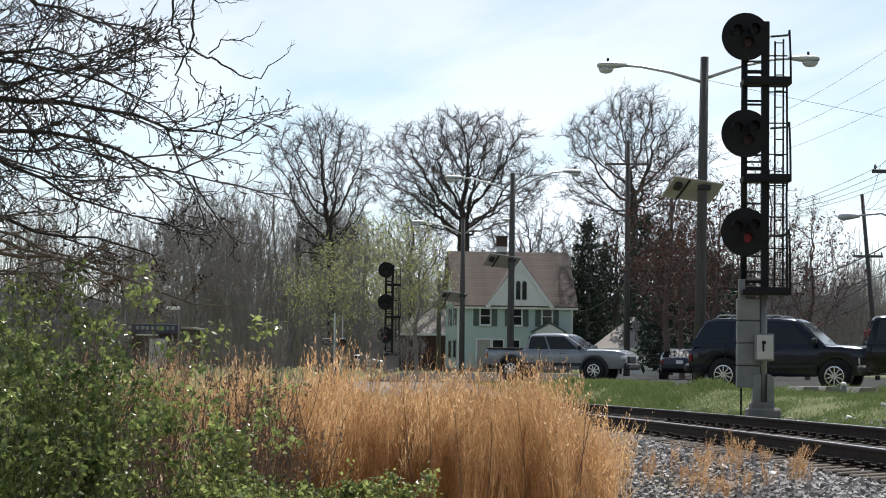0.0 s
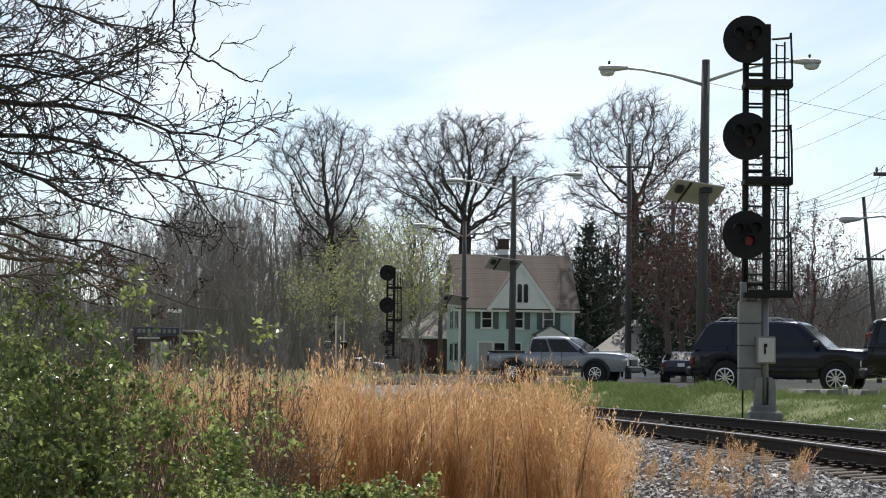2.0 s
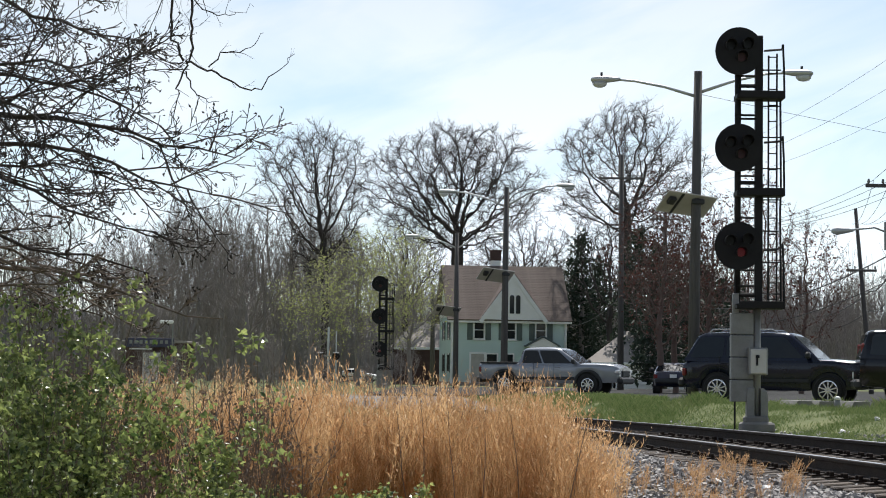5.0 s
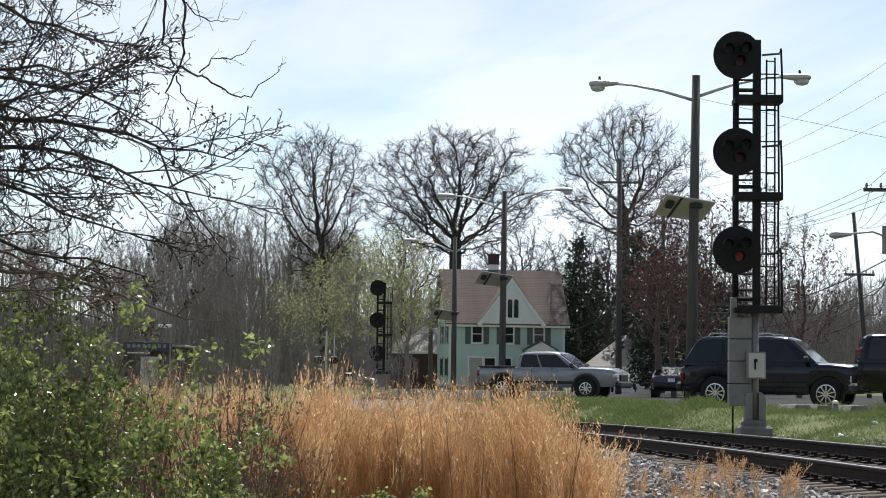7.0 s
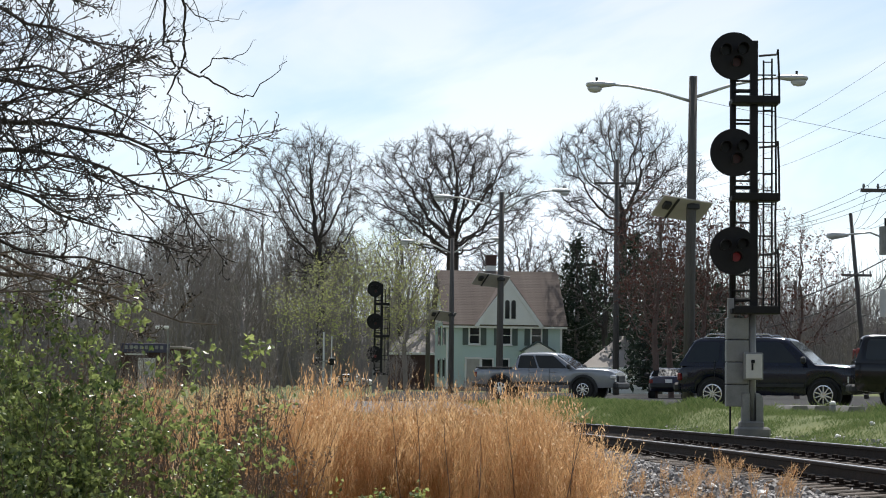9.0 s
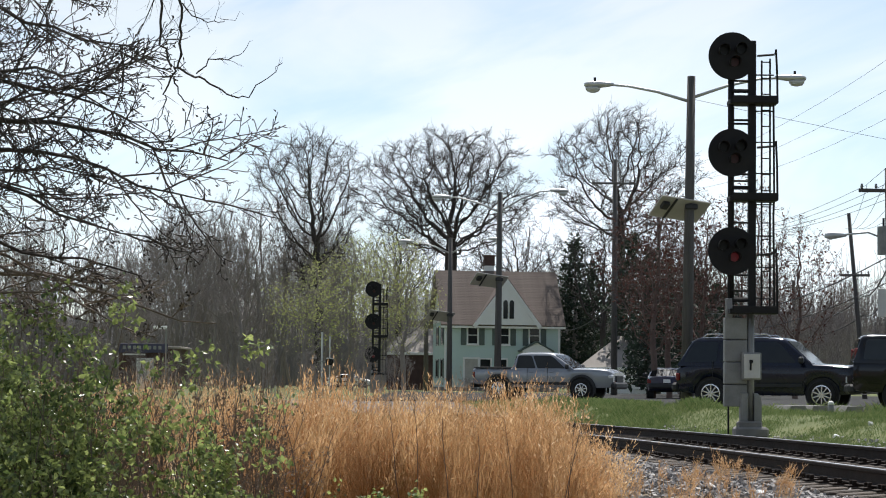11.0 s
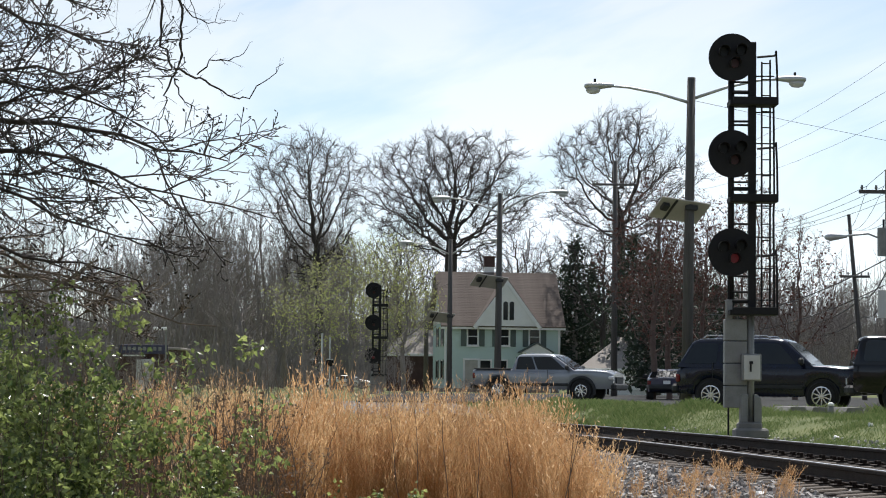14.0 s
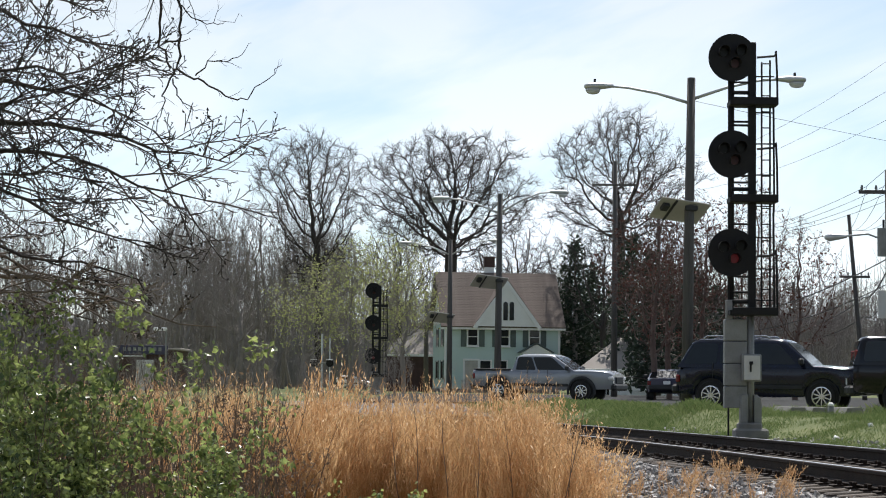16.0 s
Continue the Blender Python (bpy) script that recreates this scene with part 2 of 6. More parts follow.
# ---- mesh tools ----
class Solid:
    """Vertices and faces gathered for one mesh."""

    def __init__(self):
        self.v, self.f = [], []

    def add(self, verts, faces):
        k = len(self.v)
        self.v.extend(tuple(p) for p in verts)
        self.f.extend(tuple(i + k for i in f) for f in faces)
        return self

    def box(self, c, s, m=None, ch=0.0):
        """Box of size s about c, its edges cut by ch."""
        hx, hy, hz = (a / 2 for a in s)
        ch = min(ch, hx * 0.9, hy * 0.9, hz * 0.9)
        out = []
        if ch <= 0:
            pts = [Vector((x, y, z)) for x in (-hx, hx) for y in (-hy, hy) for z in (-hz, hz)]
            faces = [(0, 1, 3, 2), (4, 6, 7, 5), (0, 4, 5, 1), (2, 3, 7, 6), (0, 2, 6, 4), (1, 5, 7, 3)]
        else:
            pts, idx = [], {}
            for i, sx in enumerate((-1, 1)):
                for j, sy in enumerate((-1, 1)):
                    for k, sz in enumerate((-1, 1)):
                        for a in range(3):
                            p = [sx * (hx - ch), sy * (hy - ch), sz * (hz - ch)]
                            p[a] = (sx * hx, sy * hy, sz * hz)[a]
                            idx[(i, j, k, a)] = len(pts)
                            pts.append(Vector(p))
            g = lambda i, j, k, a: idx[(i, j, k, a)]
            faces = []
            for i in (0, 1):
                q = [g(i, 0, 0, 0), g(i, 1, 0, 0), g(i, 1, 1, 0), g(i, 0, 1, 0)]
                faces.append(tuple(q if i else q[::-1]))
                q = [g(0, i, 0, 1), g(0, i, 1, 1), g(1, i, 1, 1), g(1, i, 0, 1)]
                faces.append(tuple(q if i else q[::-1]))
                q = [g(0, 0, i, 2), g(1, 0, i, 2), g(1, 1, i, 2), g(0, 1, i, 2)]
                faces.append(tuple(q if i else q[::-1]))
            for a in (0, 1):
                for b in (0, 1):
                    q = [g(0, a, b, 1), g(1, a, b, 1), g(1, a, b, 2), g(0, a, b, 2)]
                    faces.append(tuple(q if (a == b) else q[::-1]))
                    q = [g(a, 0, b, 0), g(a, 1, b, 0), g(a, 1, b, 2), g(a, 0, b, 2)]
                    faces.append(tuple(q[::-1] if (a == b) else q))
                    q = [g(a, b, 0, 0), g(a, b, 1, 0), g(a, b, 1, 1), g(a, b, 0, 1)]
                    faces.append(tuple(q if (a == b) else q[::-1]))
            for i in (0, 1):
                for j in (0, 1):
                    for k in (0, 1):
                        q = (g(i, j, k, 0), g(i, j, k, 1), g(i, j, k, 2))
                        faces.append(q if (i + j + k) % 2 else q[::-1])
        c = Vector(c)
        pts = [(m @ p if m else p) + c for p in pts]
        return self.add(pts, faces)

    def tube(self, path, radii, n=8, caps=True):
        path = [Vector(p) for p in path]
        rings, k = [], len(path)
        side = None
        for i, p in enumerate(path):
            t = path[min(i + 1, k - 1)] - path[max(i - 1, 0)]
            t = t.normalized() if t.length > 1e-9 else Vector((0, 0, 1))
            if side is None:
                side = t.cross(Vector((0.31, 0.17, 0.93)))
                if side.length < 1e-3:
                    side = t.cross(Vector((1, 0, 0)))
            side = (side - t * side.dot(t)).normalized()
            up = t.cross(side)
            r = radii[i] if isinstance(radii, (list, tuple)) else radii
            rings.append([p + side * (r * math.cos(2 * math.pi * a / n)) + up * (r * math.sin(2 * math.pi * a / n)) for a in range(n)])
        verts = [p for ring in rings for p in ring]
        faces = [(i * n + a, i * n + (a + 1) % n, (i + 1) * n + (a + 1) % n, (i + 1) * n + a) for i in range(k - 1) for a in range(n)]
        if caps:
            faces += [tuple(range(n))[::-1], tuple((k - 1) * n + a for a in range(n))]
        return self.add(verts, faces)

    def loft(self, rings, caps=True):
        n = len(rings[0])
        verts = [p for r in rings for p in r]
        faces = [(i * n + a, i * n + (a + 1) % n, (i + 1) * n + (a + 1) % n, (i + 1) * n + a) for i in range(len(rings) - 1) for a in range(n)]
        if caps:
            faces += [tuple(range(n))[::-1], tuple((len(rings) - 1) * n + a for a in range(n))]
        return self.add(verts, faces)

    def plate(self, quad, thick):
        """A plate on four corners, thickened along its normal."""
        q = [Vector(p) for p in quad]
        nrm = (q[1] - q[0]).cross(q[-1] - q[0]).normalized() * thick
        k = len(q)
        return self.add(q + [p + nrm for p in q], [tuple(range(k))[::-1], tuple(range(k, 2 * k))] + [(i, (i + 1) % k, k + (i + 1) % k, k + i) for i in range(k)])

    def mesh(self, name, smooth=False):
        me = bpy.data.meshes.new(name)
        me.from_pydata(self.v, [], self.f)
        if smooth:
            me.polygons.foreach_set("use_smooth", [True] * len(me.polygons))
        me.update()
        return me


def part(name, solid, material, parent=None, label="", smooth=False, fix=True, bevel=0.0):
    me = solid.mesh(name, smooth) if isinstance(solid, Solid) else solid
    if fix and isinstance(solid, Solid) and len(me.polygons) < 6000:
        bm = bmesh.new()
        bm.from_mesh(me)
        if bevel:
            bmesh.ops.bevel(bm, geom=bm.edges[:], offset=bevel, segments=3, affect="EDGES", profile=0.6, clamp_overlap=True)
        bmesh.ops.recalc_face_normals(bm, faces=bm.faces)
        bm.to_mesh(me)
        bm.free()
        if bevel:
            me.polygons.foreach_set("use_smooth", [True] * len(me.polygons))
    if smooth == "edges":
        me.set_sharp_from_angle(angle=radians(38))
    if not me.materials:
        me.materials.append(M[material])
    ob = new(name, me)
    ob.parent = parent
    if label:
        tagged(ob, label)
    return ob


def thing(name, at, label, category, group="", rz=0.0, kind=""):
    e = new(name)
    e.empty_display_size = 0.2
    e.matrix_world = pose(*at, 0, 0, rz)
    return tagged(e, label, category, group, kind)


def disc(c, r, thick, axis="y", n=24):
    """A short drum as a Solid, axis along x, y or z."""
    d = {"x": Vector((1, 0, 0)), "y": Vector((0, 1, 0)), "z": Vector((0, 0, 1))}[axis]
    c = Vector(c)
    return Solid().tube([c - d * thick / 2, c + d * thick / 2], r, n)


# ---- ground, track ----
LOT = 0.98


def near_rail_x(y):
    d = min(y, 150.0) - 21
    return 4.46 - 0.068 * d - 0.0013 * d * d - (0.40 * (y - 150) if y > 150 else 0)


CANT = 0.10  # the far rail of the curve lies higher


def rail_z(y):
    return 0.772 - 0.0066 * (min(max(y, -40), 52) - 21)


def smooth(a, b, x):
    x = min(max((x - a) / (b - a), 0), 1)
    return x * x * (3 - 2 * x)


def ground_z(x, y):
    """Height of the land: low on the camera's side, the raised trackbed, a bank up to the level lot."""
    u = x - (near_rail_x(y) + 0.75)
    bed = rail_z(y) - 0.275
    if u < 0:
        low = 0.22 * smooth(4, 18, y) + 0.10 * smooth(20, 40, y)
        z = bed + (low - bed) * smooth(1.35, 3.9, -u)
    else:
        z = bed + 0.04 * smooth(0.1, 0.9, u) * (1 - smooth(1.35, 2.2, u)) + 0.18 * smooth(1.35, 2.2, u) + (LOT - bed - 0.18) * smooth(1.9, 5.0, u)
    z += 0.24 * smooth(44, 50, y) * (1 - smooth(52.5, 54.5, y)) * (1 - smooth(6.0, 7.2, x)) * smooth(3.0, 4.5, u)
    far = smooth(62, 75, y)
    z = z + (LOT - 0.02 - z) * far
    return z + 0.035 * noise.noise(Vector((x * 0.6, y * 0.6, 0))) * (1 - far)


def ground():
    xs = np.unique(np.concatenate([np.linspace(-2500, -60, 14), np.linspace(-60, -14, 12), np.linspace(-14, 18, 97), np.linspace(18, 70, 14), np.linspace(70, 2500, 14)]))
    ys = np.unique(np.concatenate([np.linspace(-2500, -40, 12), np.linspace(-40, 10, 14), np.linspace(10, 64, 110), np.linspace(64, 200, 30), np.linspace(200, 3000, 20)]))
    s = Solid()
    s.v = [(x, y, ground_z(x, y)) for y in ys for x in xs]
    n = len(xs)
    s.f = [(j * n + i, j * n + i + 1, (j + 1) * n + i + 1, (j + 1) * n + i) for j in range(len(ys) - 1) for i in range(n - 1)]
    g = part("ground", s, "turf", smooth=True, fix=False)
    tagged(g, "rough grassy ground with bare earth patches", "ground", kind="structure")
    return g


def strip(name, x0, x1, y0, y1, step, lift, material, label, category, xoff=None):
    s = Solid()
    ys = list(np.arange(y0, y1 + step * 0.5, step))
    k = 9
    for y in ys:
        for i in range(k):
            x = x0 + (x1 - x0) * i / (k - 1) + (xoff(y) if xoff else 0)
            s.v.append((x, y, ground_z(x, y) + lift))
    s.f = [(j * k + i, j * k + i + 1, (j + 1) * k + i + 1, (j + 1) * k + i) for j in range(len(ys) - 1) for i in range(k - 1)]
    return tagged(part(name, s, material, smooth=True, fix=False), label, category, kind="structure")


def track():
    rail_profile = [(-0.070, 0.0), (0.070, 0.0), (0.070, 0.012), (0.012, 0.035), (0.010, 0.125), (0.036, 0.140), (0.036, 0.168), (0.028, 0.178),
                    (-0.028, 0.178), (-0.036, 0.168), (-0.036, 0.140), (-0.010, 0.125), (-0.012, 0.035), (-0.070, 0.012)]
    ys = list(np.arange(12, 130, 1.0))
    for off in (0.0, 1.505):
        s, top = Solid(), Solid()
        rings, tops = [], []
        for y in ys:
            c = Vector((near_rail_x(y) + off, y, rail_z(y) - 0.178 + CANT * off / 1.505))
            rings.append([c + Vector((a, 0, b)) for a, b in rail_profile])
            tops.append([c + Vector((a, 0, b)) for a, b in ((-0.027, 0.1785), (0.027, 0.1785), (0.024, 0.1815), (-0.024, 0.1815))])
        s.loft(rings)
        top.loft(tops)
        r = tagged(new("rail"), "rust-brown steel railway rail on wooden ties", "rail", "track rails")
        part("rail_body", s, "rail_side", r, "rust-brown rail web and foot")
        part("running_surface", top, "rail_top", r, "bright worn rail head")
    # ties, plates and spikes
    tie = Solid().box((0, 0, 0), (2.59, 0.22, 0.17), ch=0.012).mesh("tie")
    plate = Solid().box((0, 0, 0), (0.36, 0.19, 0.02), ch=0.004).mesh("tie_plate")
    spike = Solid().box((0, 0, 0.02), (0.05, 0.03, 0.05), ch=0.006).mesh("spike")
    rnd = random.Random(4)
    y = 15.0
    while y < 74:
        x = near_rail_x(y) + 0.75
        slope = -0.068 - 0.0026 * (y - 21)
        t = part("railway_tie", tie, "tie", None)
        tagged(t, "weathered creosoted wooden railway tie in ballast", "railway tie", "ties under the rails")
        t.matrix_world = pose(x + rnd.uniform(-0.04, 0.04), y, rail_z(y) - 0.178 - 0.022 - 0.085 + CANT / 2, 0, -math.degrees(CANT / 1.505), math.degrees(math.atan(-slope)) + rnd.uniform(-1, 1))
        if y < 40:
            for o in (-0.75, 0.755):
                p = part("tie_plate", plate, "rail_side", t)
                p.location = (o, 0, 0.096)
                for dx, dy in ((-0.10, -0.06), (-0.10, 0.06), (0.10, 0.05)):
                    k = part("spike", spike, "rail_side", p)
                    k.location = (dx, dy, 0.012)
        y += 0.535 + rnd.uniform(-0.03, 0.03)


def ballast():
    """Crushed stone: faceted lumps scattered on the bed and shoulders."""
    rng = np.random.default_rng(8)
    base = np.array([(1, 1, 1), (-1, 1, 1), (-1, -1, 1), (1, -1, 1), (1, 1, -1), (-1, 1, -1), (-1, -1, -1), (1, -1, -1)], float) * 0.6
    faces = np.array([(0, 1, 2, 3), (7, 6, 5, 4), (0, 4, 5, 1), (1, 5, 6, 2), (2, 6, 7, 3), (3, 7, 4, 0)])
    spots = []
    for _ in range(26000):
        y = 17 + 45 * rng.random() ** 1.9
        u = rng.uniform(-3.6, 3.0) if rng.random() < 0.75 else rng.uniform(-3.3, -0.8)
        if (u > 2.4 and rng.random() < 0.6) or (-1.42 < u < -0.70 and rng.random() < 0.72):
            continue
        spots.append((near_rail_x(y) + 0.75 + u, y, u))
    V = np.empty((len(spots), 8, 3))
    for i, (x, y, u) in enumerate(spots):
        r = rng.uniform(0.018, 0.042)
        p = base * (1 + rng.uniform(-0.35, 0.35, (8, 3))) * r * rng.uniform(0.7, 1.25, 3)
        q = Euler(rng.uniform(0, 6.28, 3)).to_matrix()
        V[i] = p @ np.array(q) + (x, y, ground_z(x, y) + r * rng.uniform(0.1, 0.9))
    k = len(spots)
    F = (faces[None] + (np.arange(k) * 8)[:, None, None]).reshape(-1, 4)
    me = bpy.data.meshes.new("ballast")
    me.from_pydata(V.reshape(-1, 3).tolist(), [], F.tolist())
    ob = part("ballast", me, "stone")
    tagged(ob, "grey crushed stone ballast along the track", "ballast", kind="stuff")


ground()
strip("trackbed", -1.95, 2.2, 12, 74, 0.8, 0.012, "ballast_bed", "grey ballast trackbed of packed stone", "trackbed", lambda y: near_rail_x(y) + 0.75)
strip("verge", -3.9, -1.95, 12, 74, 0.8, 0.012, "earth", "brown bare earth verge with stones", "verge", lambda y: near_rail_x(y) + 0.75)
# Tan strips added under the grass to bounce light up into it.
strip("dry_litter", -6.0, -3.9, 12, 34, 0.8, 0.012, "litter", "tan mat of dead grass litter added to bounce light", "litter", lambda y: near_rail_x(y) + 0.75)
strip("meadow_litter", -11.0, -6.0, 12, 34, 0.8, 0.012, "litter", "tan mat of dead grass litter added to bounce light", "litter", lambda y: near_rail_x(y) + 0.75)
lot = Solid()
lot.box((36, 63.2, LOT - 0.05), (59, 18.8, 0.12), ch=0.01)
tagged(part("parking_lot", lot, "asphalt"), "grey asphalt parking lot", "parking lot", kind="structure")
road = Solid()
road.box((27, 106.0, LOT - 0.06), (60, 66.0, 0.125), ch=0.01)
tagged(part("road", road, "asphalt"), "grey asphalt street beyond the track", "road", kind="structure")
track()
ballast()


# ---- railway signals ----
def signal_mast(at, label):
    """Three round black heads on a trussed mast with ladder, platforms and a grey base cabinet."""
    s = thing("railway_signal", at, label, "railway signal", "railway signals")
    base = Solid().box((0.0, 0, 0.06), (0.62, 0.6, 0.2), ch=0.04)
    base.box((-0.02, 0, 0.2), (0.44, 0.42, 0.14), ch=0.03)
    part("concrete_base", base, "concrete", s, "weathered concrete footing")
    ped = Solid()
    ped.box((-0.13, 0, 0.5), (0.15, 0.22, 0.62), ch=0.02)
    ped.loft([[Vector((x, y, z)) for x, y in ((0.06, -0.10), (0.20, -0.08), (0.20, 0.08), (0.06, 0.10))] for z in (0.2, 0.62)] +
             [[Vector((x, y, z)) for x, y in ((0.06, -0.10), (0.18, -0.08), (0.18, 0.08), (0.06, 0.10))] for z in (0.74,)] +
             [[Vector((x, y, z)) for x, y in ((0.06, -0.09), (0.12, -0.07), (0.12, 0.07), (0.06, 0.09))] for z in (0.80,)])
    part("pedestal", ped, "steel_grey", s, "grey painted steel pedestal")
    part("mast_foot", Solid().tube([(0.0, 0.02, 0.1), (0.0, 0.02, 2.5)], 0.072, 14), "steel_grey", s, "grey galvanised mast pipe", True)
    # stacked panel cabinet beside the mast
    for i in range(4):
        part("cabinet_panel", Solid().box((-0.285, 0.06, 0.75 + i * 0.425), (0.43, 0.24, 0.412), ch=0.015), "steel_grey", s, "grey sheet-steel panel")
    box = part("junction_box", Solid().box((-0.01, -0.16, 1.31), (0.36, 0.2, 0.52), ch=0.02), "steel_grey", s, "light grey junction box")
    part("box_door", Solid().box((-0.01, -0.27, 1.31), (0.30, 0.025, 0.46), ch=0.01), "panel_back", box, "pale grey box door")
    part("box_latch", Solid().box((-0.04, -0.29, 1.33), (0.035, 0.02, 0.2), ch=0.006).box((-0.03, -0.295, 1.40), (0.07, 0.02, 0.06), ch=0.006), "steel_black", box, "black latch")
    part("conduit", Solid().tube([(-0.42, 0, 0.02), (-0.42, 0, 2.9)], 0.018, 8), "steel_black", s)
    # masts
    part("main_mast", Solid().box((0.02, 0, 5.0), (0.145, 0.15, 5.1), ch=0.012), "steel_black", s)
    part("head_mast", Solid().tube([(-0.37, 0.06, 2.35), (-0.37, 0.06, 7.3)], 0.062, 12), "steel_black", s, smooth=True)
    part("head_mast_stub", Solid().box((-0.41, 0.02, 2.35), (0.12, 0.12, 0.5), ch=0.01), "steel_grey", s, "grey cable riser")
    for z in (2.35, 4.50, 6.36):
        p = part("platform", Solid().box((0.03, -0.02, z), (0.92, 0.5, 0.10), ch=0.012), "steel_black", s)
        part("platform_edge", Solid().box((0.05, -0.28, z + 0.03), (0.86, 0.03, 0.14), ch=0.006), "steel_black", p)
        part("bracket", Solid().tube([(-0.37, 0.0, z + 0.22), (0.0, 0.0, z + 0.22)], 0.04, 8), "steel_black", p)
    for z in (2.75, 3.05, 4.05, 4.85, 4.98, 5.95, 6.02, 6.78, 6.95, 2.6):
        part("cross_bar", Solid().tube([(-0.43, 0.02, z), (0.0, 0.02, z)], 0.022, 6), "steel_black", s)
    # ladder with side rails
    for x, y, z0, z1, r in ((0.215, 0.05, 2.3, 7.18, 0.018), (0.375, 0.05, 2.3, 7.22, 0.018)):
        part("ladder_rail", Solid().tube([(x, y, z0), (x, y, z1)], r, 8), "steel_black", s)
    for z in np.arange(2.5, 7.2, 0.31):
        part("rung", Solid().tube([(0.215, 0.05, z), (0.375, 0.05, z)], 0.012, 6), "steel_black", s)
    for z0, z1 in ((2.36, 3.55), (4.5, 5.6), (6.36, 7.36)):
        part("safety_hoop", Solid().tube([(0.09, -0.2, z1 - 0.13), (0.42, -0.2, z1 - 0.1), (0.45, -0.2, z1), (0.475, -0.18, z1 - 0.5), (0.485, -0.16, z0 + 0.05)], 0.022, 6), "steel_black", s)
    part("outer_rail", Solid().tube([(0.46, 0.04, 2.3), (0.44, 0.04, 4.2), (0.455, 0.04, 4.6), (0.44, 0.04, 6.4)], 0.02, 6), "steel_black", s)
    for z in (2.6, 3.2, 3.8, 4.4, 5.0, 5.6, 6.2, 6.9):
        part("ladder_stay", Solid().tube([(0.05, 0.05, z), (0.45, 0.04, z)], 0.014, 6), "steel_black", s)
    # heads
    for i, z in enumerate((7.24, 5.38, 3.50)):
        h = part("signal_head", disc((-0.37, -0.10, z), 0.455, 0.03, "y", 40), "steel_black", s, "round black target")
        part("rim", Solid().loft([[Vector((-0.37 + r * math.cos(a), yy, z + r * math.sin(a))) for a in np.linspace(0, 2 * math.pi, 40, endpoint=False)]
                                  for r, yy in ((0.440, -0.118), (0.458, -0.118), (0.458, -0.085), (0.440, -0.085))], caps=False), "steel_black", h)
        part("housing", Solid().loft([[Vector((-0.37 + r * math.cos(a), yy, z + r * math.sin(a))) for a in np.linspace(0, 2 * math.pi, 20, endpoint=False)]
                                      for r, yy in ((0.24, -0.08), (0.24, 0.12), (0.17, 0.2))]), "steel_black", h, "black lamp housing")
        for k, (dx, dz) in enumerate(((0.155, 0.13), (0.04, -0.12), (-0.17, 0.10))):
            c = Vector((-0.37 + dx, -0.12, z + dz))
            lit = (k == 1 and i == 2)
            lens = part("lens", disc(c, 0.085, 0.02, "y", 20), "lens_lit" if lit else ("lens_red" if k == 1 else "lens_dark"), h, "round red glass lens" if k == 1 else "dark glass lens")
            hood = Solid()
            rings = []
            for yy, rr, a0 in ((0.0, 0.105, -0.9), (-0.16, 0.108, -0.55), (-0.24, 0.108, 0.1)):
                ring = [c + Vector((rr * math.cos(a), yy, rr * math.sin(a))) for a in np.linspace(a0, math.pi - a0, 14)]
                ring += [c + Vector(((rr - 0.008) * math.cos(a), yy, (rr - 0.008) * math.sin(a))) for a in np.linspace(math.pi - a0, a0, 14)]
                rings.append(ring)
            part("hood", hood.loft(rings), "steel_black", lens, "black lens hood")
    return s


sig = signal_mast((5.87, 39.7, 0.66), "black three-head railway signal on a grey base")
sig2 = copy_thing(sig, pose(-3.62, 120, -0.32))
sig2["label"] = "distant black three-head railway signal above tall grass"


